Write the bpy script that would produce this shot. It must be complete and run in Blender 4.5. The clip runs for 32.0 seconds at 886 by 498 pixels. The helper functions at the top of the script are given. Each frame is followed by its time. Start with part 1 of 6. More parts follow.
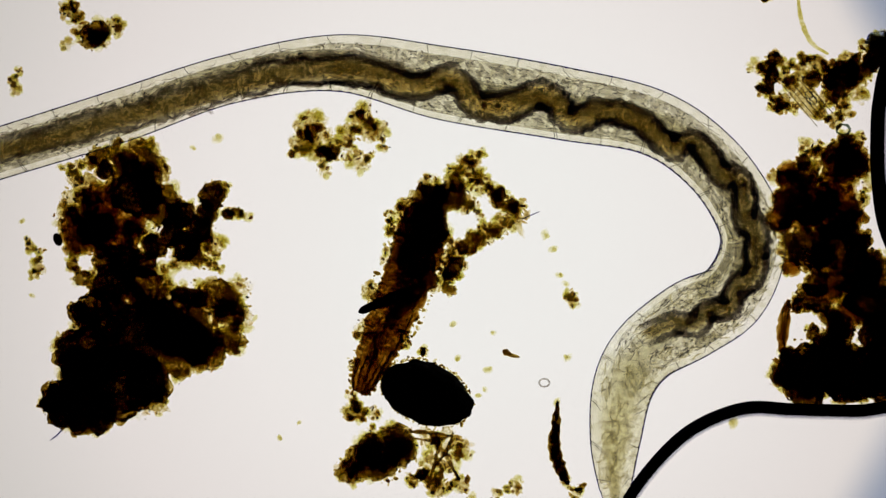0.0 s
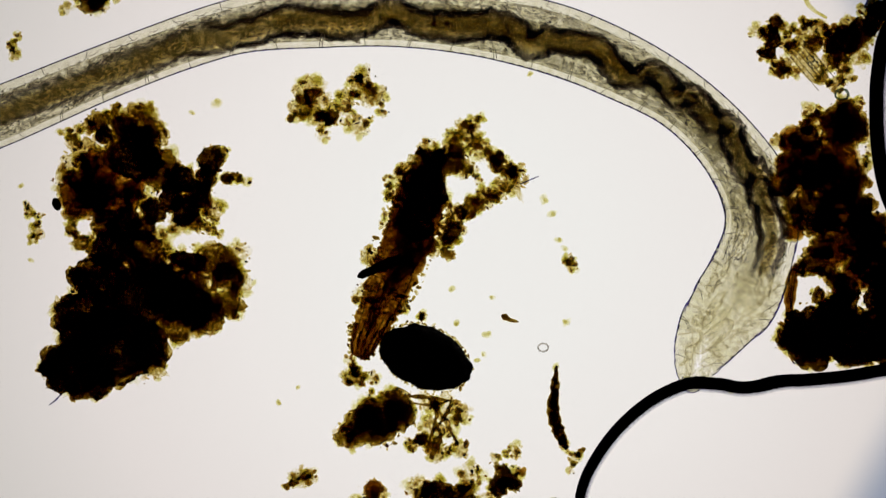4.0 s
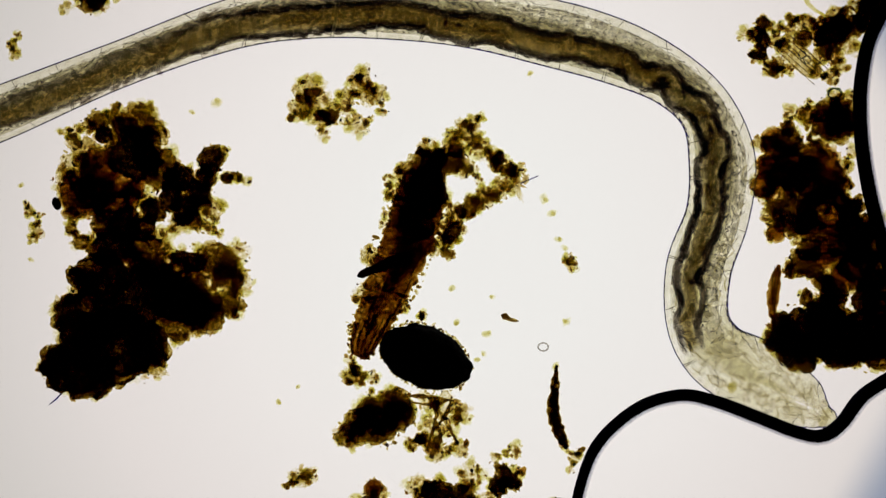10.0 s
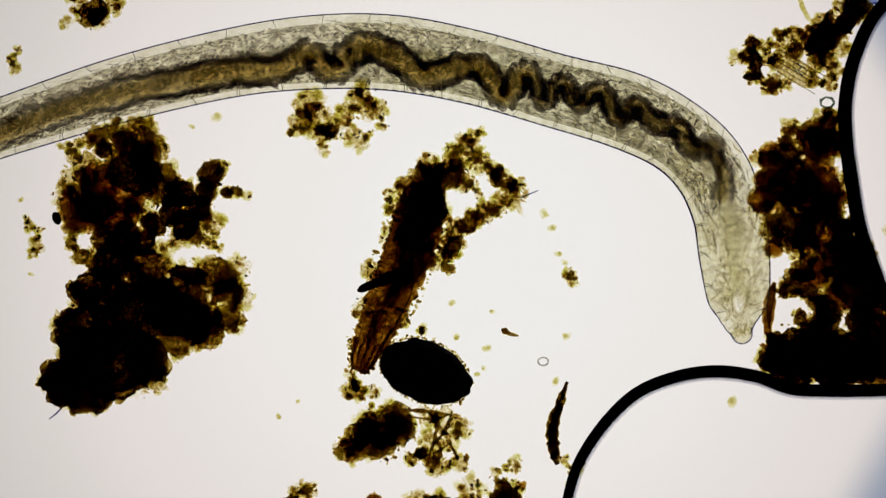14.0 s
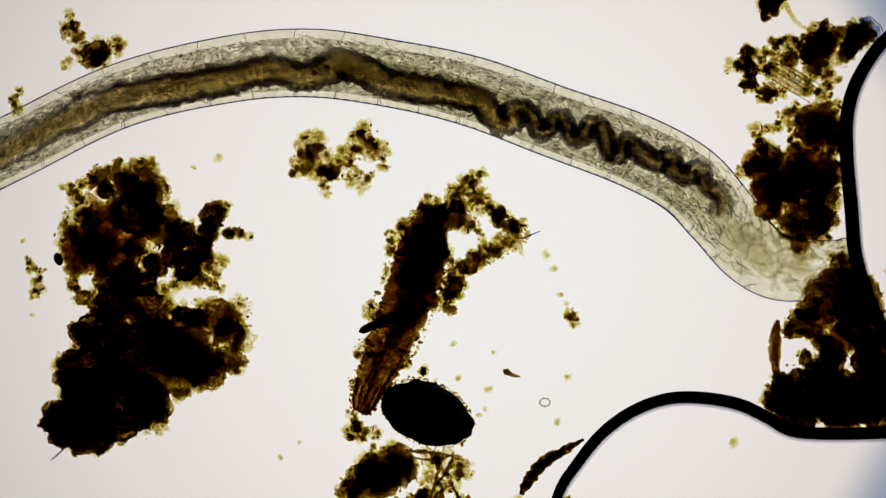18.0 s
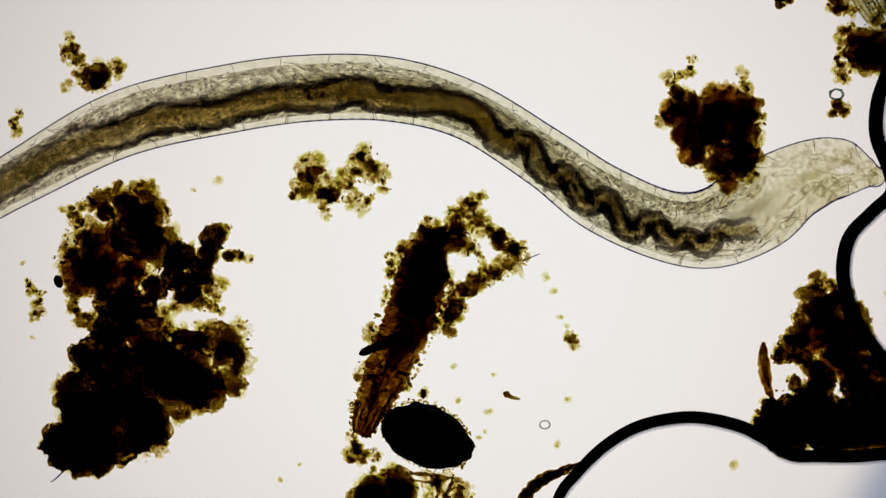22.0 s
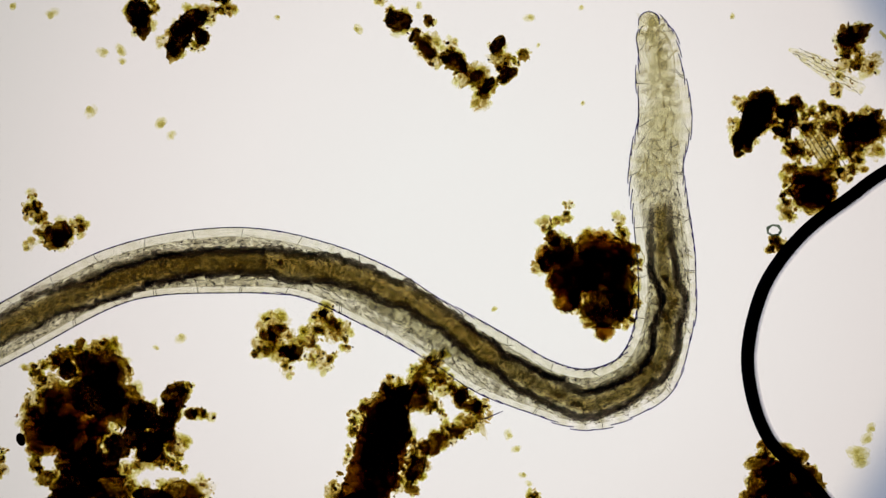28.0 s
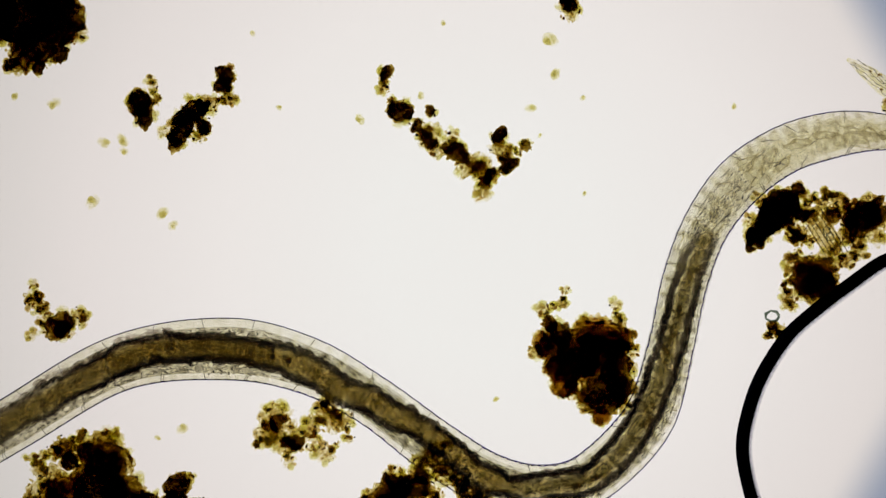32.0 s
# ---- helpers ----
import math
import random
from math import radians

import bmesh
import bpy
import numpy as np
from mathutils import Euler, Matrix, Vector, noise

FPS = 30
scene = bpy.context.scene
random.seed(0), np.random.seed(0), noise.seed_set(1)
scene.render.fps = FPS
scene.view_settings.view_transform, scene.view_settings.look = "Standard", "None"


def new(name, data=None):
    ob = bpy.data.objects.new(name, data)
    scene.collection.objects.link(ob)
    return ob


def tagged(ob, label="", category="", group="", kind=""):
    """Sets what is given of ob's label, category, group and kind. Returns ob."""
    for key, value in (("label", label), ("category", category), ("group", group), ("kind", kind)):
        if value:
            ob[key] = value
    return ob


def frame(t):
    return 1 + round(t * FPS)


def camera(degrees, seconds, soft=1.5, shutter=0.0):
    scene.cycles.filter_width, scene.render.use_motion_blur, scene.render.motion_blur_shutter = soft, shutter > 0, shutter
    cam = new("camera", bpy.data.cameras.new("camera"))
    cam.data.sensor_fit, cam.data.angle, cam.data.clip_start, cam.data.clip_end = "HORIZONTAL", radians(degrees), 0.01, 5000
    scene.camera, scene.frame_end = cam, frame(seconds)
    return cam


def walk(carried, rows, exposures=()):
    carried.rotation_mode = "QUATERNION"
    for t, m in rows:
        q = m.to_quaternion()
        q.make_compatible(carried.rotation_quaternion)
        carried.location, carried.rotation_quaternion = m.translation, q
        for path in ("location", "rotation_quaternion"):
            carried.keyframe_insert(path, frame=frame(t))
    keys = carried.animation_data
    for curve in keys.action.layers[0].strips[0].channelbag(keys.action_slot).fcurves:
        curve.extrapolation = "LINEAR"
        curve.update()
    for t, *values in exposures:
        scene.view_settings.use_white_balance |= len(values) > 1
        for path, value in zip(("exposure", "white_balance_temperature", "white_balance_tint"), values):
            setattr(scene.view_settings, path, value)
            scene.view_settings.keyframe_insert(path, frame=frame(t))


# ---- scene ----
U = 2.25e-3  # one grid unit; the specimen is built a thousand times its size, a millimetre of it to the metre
VIEW = 30.0  # degrees across
cam = camera(VIEW, 32.0, soft=1.4)
HEIGHT = 784 / math.tan(radians(VIEW / 2)) + 30


def spot(x, y, z=0.0):
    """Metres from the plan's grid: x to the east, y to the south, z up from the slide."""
    return Vector(((x - 784) * U, (441 - y) * U, z * U))


# ---- the stage glides under the objective: here the camera glides over the slide ----
STAGE = [
    (0, 782, 378), (0.5, 782, 372), (1, 782, 434), (1.5, 784, 441), (2, 784, 441), (2.5, 784, 441), (3, 784, 441), (3.5, 784, 441),
    (4.5, 784, 441), (5.5, 784, 441), (6, 784, 441), (6.5, 784, 441), (7, 784, 441), (7.5, 784, 441), (8, 784, 441), (8.5, 784, 441),
    (9, 784, 441), (9.5, 784, 441), (10, 784, 442), (10.5, 784, 502), (11, 785, 506), (11.5, 784, 467), (12, 784, 444), (12.5, 784, 428),
    (13, 782, 418), (13.5, 784, 416), (14, 784, 416), (14.5, 784, 407), (15, 782, 373), (15.5, 781, 346), (17.5, 781, 343), (18, 781, 343),
    (18.5, 781, 343), (19, 781, 343), (19.5, 781, 343), (20, 782, 343), (20.5, 782, 341), (21, 781, 336), (21.5, 781, 304), (22, 781, 303),
    (22.5, 781, 303), (23, 781, 303), (23.5, 857, 301), (24, 857, 301), (24.5, 857, 301), (25, 857, 300), (25.5, 857, 284), (26, 854, 191),
    (26.5, 851, 113), (28.5, 848, -10), (29, 848, -60), (29.5, 846, -104), (30, 846, -108), (30.5, 846, -138), (31, 846, -141), (31.5, 846, -140),
    (32, 845, -140),
]
walk(cam, [(t, Matrix.Translation(spot(x, y, HEIGHT))) for t, x, y in STAGE])

# ---- light: the microscope's lamp under the slide, and a dim room above ----
world = bpy.data.worlds.new("dim_room")
scene.world = world
world.use_nodes = True
world.node_tree.nodes["Background"].inputs["Color"].default_value = (0.9, 0.93, 1.0, 1)
world.node_tree.nodes["Background"].inputs["Strength"].default_value = 0.008
scene.view_settings.exposure = 0.0
scene.cycles.transparent_max_bounces = 96


# ---- materials ----
def material(name):
    m = bpy.data.materials.new(name)
    m.use_nodes = True
    m.node_tree.nodes.clear()
    return m, m.node_tree.nodes, m.node_tree.links


def ramp(nodes, stops):
    r = nodes.new("ShaderNodeValToRGB")
    while len(r.color_ramp.elements) < len(stops):
        r.color_ramp.elements.new(0.5)
    for e, (at, c) in zip(r.color_ramp.elements, stops):
        e.position, e.color = at, (*c, 1)
    return r


def noise_at(nodes, links, size, detail=3.0, stretch=(1, 1, 1), rough=0.6):
    co, mp, nz = nodes.new("ShaderNodeTexCoord"), nodes.new("ShaderNodeMapping"), nodes.new("ShaderNodeTexNoise")
    mp.inputs["Scale"].default_value = [s / (U * size) for s in stretch]
    info, add = nodes.new("ShaderNodeObjectInfo"), nodes.new("ShaderNodeVectorMath")
    spread = nodes.new("ShaderNodeVectorMath")
    spread.operation, add.operation = "SCALE", "ADD"
    spread.inputs[0].default_value, = [(37.0, 91.0, 53.0)]
    links.new(info.outputs["Random"], spread.inputs["Scale"])
    links.new(co.outputs["Object"], mp.inputs["Vector"])
    links.new(mp.outputs["Vector"], add.inputs[0])
    links.new(spread.outputs["Vector"], add.inputs[1])
    nz.inputs["Scale"].default_value, nz.inputs["Detail"].default_value = 1.0, detail
    nz.inputs["Roughness"].default_value = rough
    links.new(add.outputs["Vector"], nz.inputs["Vector"])
    return nz


def stained(name, stops, size, solid=0.06, rough=0.5, detail=3.0, fine=None, thins=False):
    """A wet translucent tissue or crumb: light that passes a wall of it takes the stain's colour; a small share is scattered."""
    m, nodes, links = material(name)
    nz = noise_at(nodes, links, size, detail)
    r = ramp(nodes, stops)
    links.new(nz.outputs["Fac"], r.inputs["Fac"])
    colour = r.outputs["Color"]
    extra = []
    if fine:
        nz2, r3 = noise_at(nodes, links, fine[0], 2.0, fine[2] if len(fine) > 2 else (1, 1, 1)), ramp(nodes, fine[1])
        links.new(nz2.outputs["Fac"], r3.inputs["Fac"])
        extra.append(r3.outputs["Color"])
    for c in extra:
        mul = nodes.new("ShaderNodeMix")
        mul.data_type, mul.blend_type = "RGBA", "MULTIPLY"
        mul.inputs["Factor"].default_value = 1.0
        links.new(colour, mul.inputs["A"])
        links.new(c, mul.inputs["B"])
        colour = mul.outputs["Result"]
    if thins:  # a ring's stain is faded where its neighbour slides over, hiding the seam
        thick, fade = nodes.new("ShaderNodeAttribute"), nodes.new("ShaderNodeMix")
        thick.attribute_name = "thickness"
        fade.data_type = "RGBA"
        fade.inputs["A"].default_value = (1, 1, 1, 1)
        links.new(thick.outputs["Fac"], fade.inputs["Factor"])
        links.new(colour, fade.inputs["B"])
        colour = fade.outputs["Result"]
    clear, body = nodes.new("ShaderNodeBsdfTransparent"), nodes.new("ShaderNodeBsdfPrincipled")
    links.new(colour, clear.inputs["Color"])
    links.new(colour, body.inputs["Base Color"])
    body.inputs["Roughness"].default_value = rough
    mix, out = nodes.new("ShaderNodeMixShader"), nodes.new("ShaderNodeOutputMaterial")
    mix.inputs["Fac"].default_value = solid
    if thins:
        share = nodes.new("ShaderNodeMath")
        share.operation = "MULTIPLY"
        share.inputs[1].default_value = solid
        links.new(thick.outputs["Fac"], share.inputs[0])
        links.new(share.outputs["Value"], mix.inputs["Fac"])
    links.new(clear.outputs["BSDF"], mix.inputs[1])
    links.new(body.outputs["BSDF"], mix.inputs[2])
    links.new(mix.outputs["Shader"], out.inputs["Surface"])
    return m


def dense(name, tint, coarse, fine, solid=0.05, spread=(0.3, 1.9), grit=(0.6, 1.45)):
    """Wet humus: light is taken up by the tint raised to the optical depth, the mesh's "depth" times an uneven density."""
    m, nodes, links = material(name)
    deep = nodes.new("ShaderNodeAttribute")
    deep.attribute_name = "depth"
    value = deep.outputs["Fac"]
    for size, lo, hi, a, b in ((coarse, 0.34, 0.66, *spread), (fine, 0.36, 0.64, *grit)):
        nz, mr, mul = noise_at(nodes, links, size, 4.0), nodes.new("ShaderNodeMapRange"), nodes.new("ShaderNodeMath")
        links.new(nz.outputs["Fac"], mr.inputs["Value"])
        for key, v in (("From Min", lo), ("From Max", hi), ("To Min", a), ("To Max", b)):
            mr.inputs[key].default_value = v
        mul.operation = "MULTIPLY"
        links.new(value, mul.inputs[0])
        links.new(mr.outputs["Result"], mul.inputs[1])
        value = mul.outputs["Value"]
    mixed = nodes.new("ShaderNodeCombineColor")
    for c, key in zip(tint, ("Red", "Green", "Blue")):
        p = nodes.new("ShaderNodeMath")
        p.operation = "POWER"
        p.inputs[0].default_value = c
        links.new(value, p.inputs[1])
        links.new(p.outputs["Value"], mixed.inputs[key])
    clear, body = nodes.new("ShaderNodeBsdfTransparent"), nodes.new("ShaderNodeBsdfPrincipled")
    links.new(mixed.outputs["Color"], clear.inputs["Color"])
    body.inputs["Base Color"].default_value = (0.08 * tint[0], 0.07 * tint[1], 0.06 * tint[2], 1)
    body.inputs["Roughness"].default_value, body.inputs["Specular IOR Level"].default_value = 0.7, 0.1
    share, mix, out = nodes.new("ShaderNodeMapRange"), nodes.new("ShaderNodeMixShader"), nodes.new("ShaderNodeOutputMaterial")
    links.new(value, share.inputs["Value"])
    share.inputs["From Max"].default_value, share.inputs["To Max"].default_value = 8.0, solid
    links.new(share.outputs["Result"], mix.inputs["Fac"])
    links.new(clear.outputs["BSDF"], mix.inputs[1])
    links.new(body.outputs["BSDF"], mix.inputs[2])
    links.new(mix.outputs["Shader"], out.inputs["Surface"])
    return m


def opaque(name, dark, light, size, rough=0.8, gloss=0.15):
    """A dense dark crumb that lets no light through."""
    m, nodes, links = material(name)
    nz, r = noise_at(nodes, links, size, 4.0), ramp(nodes, [(0.3, dark), (0.75, light)])
    links.new(nz.outputs["Fac"], r.inputs["Fac"])
    body, out = nodes.new("ShaderNodeBsdfPrincipled"), nodes.new("ShaderNodeOutputMaterial")
    links.new(r.outputs["Color"], body.inputs["Base Color"])
    body.inputs["Roughness"].default_value = rough
    body.inputs["Specular IOR Level"].default_value = gloss
    bump = nodes.new("ShaderNodeBump")
    bump.inputs["Strength"].default_value, bump.inputs["Distance"].default_value = 0.5, 4 * U
    links.new(nz.outputs["Fac"], bump.inputs["Height"])
    links.new(bump.outputs["Normal"], body.inputs["Normal"])
    links.new(body.outputs["BSDF"], out.inputs["Surface"])
    return m


def lamp_glass(name, colour, strength):
    m, nodes, links = material(name)
    glow, out = nodes.new("ShaderNodeEmission"), nodes.new("ShaderNodeOutputMaterial")
    co, mp, ball = nodes.new("ShaderNodeTexCoord"), nodes.new("ShaderNodeMapping"), nodes.new("ShaderNodeTexGradient")
    ball.gradient_type = "SPHERICAL"
    mp.inputs["Scale"].default_value = (1 / (2000 * U), 1 / (2000 * U), 0)  # the view's vignette is put into the glow: brighter and whiter in the middle
    mp.inputs["Location"].default_value = (-0.045, 0.0, 0)
    fall = ramp(nodes, [(0.40, (0.72, 0.69, 0.675)), (0.56, (0.89, 0.838, 0.833)), (0.72, (0.978, 0.943, 0.94)), (0.88, (1, 0.997, 0.993))])
    tint = nodes.new("ShaderNodeMix")
    tint.data_type, tint.blend_type = "RGBA", "MULTIPLY"
    tint.inputs["Factor"].default_value = 1.0
    tint.inputs["A"].default_value = (*colour, 1)
    links.new(co.outputs["Object"], mp.inputs["Vector"])
    links.new(mp.outputs["Vector"], ball.inputs["Vector"])
    links.new(ball.outputs["Fac"], fall.inputs["Fac"])
    links.new(fall.outputs["Color"], tint.inputs["B"])
    # a bluish blur over two corners of the lens
    dot, edge, blue = nodes.new("ShaderNodeVectorMath"), nodes.new("ShaderNodeMapRange"), nodes.new("ShaderNodeMix")
    fold = nodes.new("ShaderNodeVectorMath")
    fold.operation = "ABSOLUTE"
    links.new(co.outputs["Object"], fold.inputs[0])
    axes, split, flat = nodes.new("ShaderNodeSeparateXYZ"), nodes.new("ShaderNodeSeparateXYZ"), nodes.new("ShaderNodeCombineXYZ")
    links.new(co.outputs["Object"], axes.inputs[0])
    links.new(fold.outputs["Vector"], split.inputs[0])
    links.new(axes.outputs["X"], flat.inputs["X"])
    links.new(split.outputs["Y"], flat.inputs["Y"])
    dot.operation = "DOT_PRODUCT"
    dot.inputs[1].default_value = (0.876 / U, 0.483 / U, 0)
    links.new(flat.outputs["Vector"], dot.inputs[0])
    links.new(dot.outputs["Value"], edge.inputs["Value"])
    edge.interpolation_type = "SMOOTHSTEP"
    edge.inputs["From Min"].default_value, edge.inputs["From Max"].default_value = 985.0, 1110.0
    blue.data_type, blue.blend_type = "RGBA", "MULTIPLY"
    blue.inputs["B"].default_value = (0.42, 0.50, 0.66, 1)
    links.new(edge.outputs["Result"], blue.inputs["Factor"])
    links.new(tint.outputs["Result"], blue.inputs["A"])
    links.new(blue.outputs["Result"], glow.inputs["Color"])
    glow.inputs["Strength"].default_value = strength
    links.new(glow.outputs["Emission"], out.inputs["Surface"])
    return m


def clear_glass(name, ior):
    m, nodes, links = material(name)
    body, out = nodes.new("ShaderNodeBsdfPrincipled"), nodes.new("ShaderNodeOutputMaterial")
    body.inputs["Base Color"].default_value = (0.99, 0.995, 0.99, 1)
    body.inputs["Roughness"].default_value, body.inputs["IOR"].default_value = 0.0, ior
    body.inputs["Transmission Weight"].default_value = 1.0
    links.new(body.outputs["BSDF"], out.inputs["Surface"])
    return m


GLOW = lamp_glass("lamp_diffuser", (0.862, 0.845, 0.822), 1.0)
GLASS = clear_glass("slide_glass", 1.12)
COAL = opaque("black_crumb", (0.002, 0.0015, 0.0015), (0.008, 0.005, 0.003), 10, gloss=0.02)
RUST = stained("rust_crumb", [(0.34, (0.14, 0.04, 0.008)), (0.5, (0.42, 0.16, 0.025)), (0.66, (0.76, 0.42, 0.08))], 20, 0.06, fine=(6, [(0.3, (0.5, 0.4, 0.3)), (0.6, (1, 1, 1))]))
FIBRE = stained("plant_fibre", [(0.36, (0.28, 0.25, 0.13)), (0.62, (0.72, 0.66, 0.44))], 12, 0.06)
GROOVE = stained("bark_groove", [(0.38, (0.10, 0.05, 0.015)), (0.62, (0.55, 0.33, 0.10))], 12, 0.1)
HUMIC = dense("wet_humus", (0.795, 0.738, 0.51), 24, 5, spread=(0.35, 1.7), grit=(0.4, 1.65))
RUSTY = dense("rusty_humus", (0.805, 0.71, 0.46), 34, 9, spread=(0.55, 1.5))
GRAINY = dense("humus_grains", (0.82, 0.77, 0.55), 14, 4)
VEIL = dense("olive_veil", (0.86, 0.838, 0.575), 20, 5, spread=(0.3, 1.6), grit=(0.4, 1.6))
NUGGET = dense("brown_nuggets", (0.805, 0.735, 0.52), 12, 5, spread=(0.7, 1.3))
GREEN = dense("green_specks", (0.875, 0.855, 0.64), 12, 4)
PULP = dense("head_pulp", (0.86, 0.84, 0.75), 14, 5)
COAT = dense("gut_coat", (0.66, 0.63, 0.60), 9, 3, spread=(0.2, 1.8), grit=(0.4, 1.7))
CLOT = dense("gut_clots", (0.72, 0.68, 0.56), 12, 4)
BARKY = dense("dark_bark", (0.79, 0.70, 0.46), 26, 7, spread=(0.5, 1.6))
WALL = stained("body_wall", [(0.34, (0.875, 0.86, 0.75)), (0.5, (0.93, 0.92, 0.825)), (0.64, (0.968, 0.96, 0.89))], 24, 0.03, rough=0.25, thins=True)
LINING = stained("body_lining", [(0.36, (0.57, 0.54, 0.46)), (0.47, (0.875, 0.86, 0.785)), (0.58, (0.985, 0.975, 0.94))], 20, 0.02, thins=True, detail=6.0,
                 fine=(5, [(0.37, (0.62, 0.61, 0.585)), (0.46, (0.94, 0.94, 0.925)), (0.7, (1, 1, 1))], (0.5, 1, 1)))
FOLD = stained("tissue_fold", [(0.3, (0.54, 0.52, 0.49)), (0.7, (0.80, 0.78, 0.74))], 8, 0.05)
SOFTFOLD = stained("soft_fold", [(0.3, (0.83, 0.80, 0.68)), (0.7, (0.925, 0.91, 0.81))], 8, 0.03)
# dark violet tint for the worm's refracted contour; also hairs and shard ridges
VIOLET_LINE = stained("cuticle", [(0.3, (0.12, 0.09, 0.38)), (0.7, (0.27, 0.23, 0.52))], 12, 0.1, rough=0.3)
HEAD = stained("head_wall", [(0.3, (0.885, 0.87, 0.74)), (0.7, (0.935, 0.925, 0.82))], 18, 0.03, rough=0.25, thins=True,
               fine=(12, [(0.36, (0.80, 0.78, 0.70)), (0.44, (1, 1, 1)), (1.0, (1, 1, 1))], (1, 0.5, 1)))
LOBE = stained("head_lobe", [(0.3, (0.87, 0.852, 0.70)), (0.7, (0.925, 0.912, 0.79))], 18, 0.03, rough=0.25)
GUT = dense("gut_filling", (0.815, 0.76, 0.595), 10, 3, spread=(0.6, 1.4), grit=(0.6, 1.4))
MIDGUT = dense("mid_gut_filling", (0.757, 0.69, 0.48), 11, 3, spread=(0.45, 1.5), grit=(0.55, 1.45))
GRANULE = stained("gut_granules", [(0.3, (0.52, 0.42, 0.24)), (0.7, (0.80, 0.69, 0.45))], 6, 0.05)
SOOT = stained("dark_granules", [(0.3, (0.10, 0.09, 0.09)), (0.7, (0.34, 0.31, 0.30))], 6, 0.05)
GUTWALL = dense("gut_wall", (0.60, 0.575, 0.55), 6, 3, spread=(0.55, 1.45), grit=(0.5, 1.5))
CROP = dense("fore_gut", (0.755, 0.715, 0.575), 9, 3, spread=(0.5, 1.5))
SHARD = stained("blue_glass", [(0.36, (0.36, 0.40, 0.66)), (0.5, (0.60, 0.65, 0.86)), (0.64, (0.84, 0.88, 0.97))], 18, 0.05, rough=0.1)
TEAL = stained("shell_wall", [(0.3, (0.24, 0.28, 0.24)), (0.7, (0.50, 0.55, 0.48))], 8, 0.05)
BRISTLE = opaque("bristle", (0.05, 0.04, 0.03), (0.12, 0.1, 0.07), 6)
# black and blue-grey stand for light that the bubble's meniscus bends away
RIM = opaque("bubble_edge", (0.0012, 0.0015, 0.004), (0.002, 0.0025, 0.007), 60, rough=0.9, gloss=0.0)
RIMSOFT = stained("refraction_fade", [(0.3, (0.20, 0.20, 0.30)), (0.7, (0.26, 0.26, 0.37))], 80, 0.02, rough=0.6, thins=True)


# ---- builders ----
def link_mesh(name, verts, faces, mats, parent=None, smooth=True, thickness=None, depth=None):
    """One mesh object from coordinates in grid units (y to the north here)."""
    me = bpy.data.meshes.new(name)
    me.from_pydata((np.asarray(verts, float) * U).tolist(), [], faces)
    for m in mats if isinstance(mats, (list, tuple)) else [mats]:
        me.materials.append(m)
    me.polygons.foreach_set("use_smooth", [smooth] * len(me.polygons))
    if thickness is not None:
        me.attributes.new("thickness", "FLOAT", "POINT").data.foreach_set("value", thickness)
    if depth is not None:
        me.attributes.new("depth", "FLOAT", "POINT").data.foreach_set("value", np.asarray(depth, float))
    me.update()
    ob = new(name, me)
    if parent is not None:
        ob.parent = parent
    return ob


def ball_mesh(level):
    bm = bmesh.new()
    bmesh.ops.create_icosphere(bm, subdivisions=level, radius=1.0)
    v = np.array([p.co[:] for p in bm.verts])
    f = [[p.index for p in q.verts] for q in bm.faces]
    bm.free()
    return v, f


BALLS = {n: ball_mesh(n) for n in (1, 2, 3, 4, 5)}


def lump_mesh(rng, rx, ry, rz, level, rough=0.3, turn=0.0):
    """A ragged crumb: a ball pushed in and out at three scales, flat side down."""
    v, f = BALLS[level]
    off = Vector(rng.uniform(-90, 90, 3))
    out = np.empty_like(v)
    size = max(rx, ry)
    for i, p in enumerate(v):
        q = Vector(p)
        d = noise.noise(q * 1.6 + off) * 0.85 + noise.noise(q * 4.2 + off) * 0.5 + noise.noise(q * max(6.0, size / 7) + off) * 0.26
        if level > 3:
            d += noise.noise(q * max(9.0, size / 3.5) + off) * 0.15
        out[i] = p * (1 + rough * d)
    out *= (rx, ry, rz)
    c, s = math.cos(turn), math.sin(turn)
    out[:, :2] = out[:, :2] @ np.array([[c, s], [-s, c]])
    return out, f


def rests(v, base=0.0):
    v[:, 2] -= v[:, 2].min() - base
    return v


def grains(rng, places, sizes, name, mat, parent, flat=0.7, deep=None):
    """Many small crumbs, past counting, as one mesh; deep: how dark each one is."""
    tv, tf = BALLS[1 if deep is None else 2]
    tf = np.array(tf)
    vs, fs, ds, n = [], [], [], 0
    for i, ((x, y, z), r) in enumerate(zip(places, sizes)):
        a = rng.uniform(0, 6.283)
        sc = np.array([r * rng.uniform(0.7, 1.6), r * rng.uniform(0.55, 1.0), r * rng.uniform(0.5, 0.9) * flat])
        bulge = Vector(rng.uniform(-9, 9, 3))
        v = tv * np.array([[1 + 0.5 * noise.noise(Vector(p) * 1.7 + bulge)] for p in tv]) * sc
        c, s = math.cos(a), math.sin(a)
        v[:, :2] = v[:, :2] @ np.array([[c, s], [-s, c]])
        z = max(z, -v[:, 2].min())
        vs.append(v + (x, y, z))
        fs.append(tf + n)
        if deep is not None:
            ds.append(deep[i] * np.abs(tv[:, 2]))
        n += len(v)
    ob = link_mesh(name, np.concatenate(vs), np.concatenate(fs).tolist(), mat, parent, depth=None if deep is None else np.concatenate(ds))
    return tagged(ob, kind="stuff")


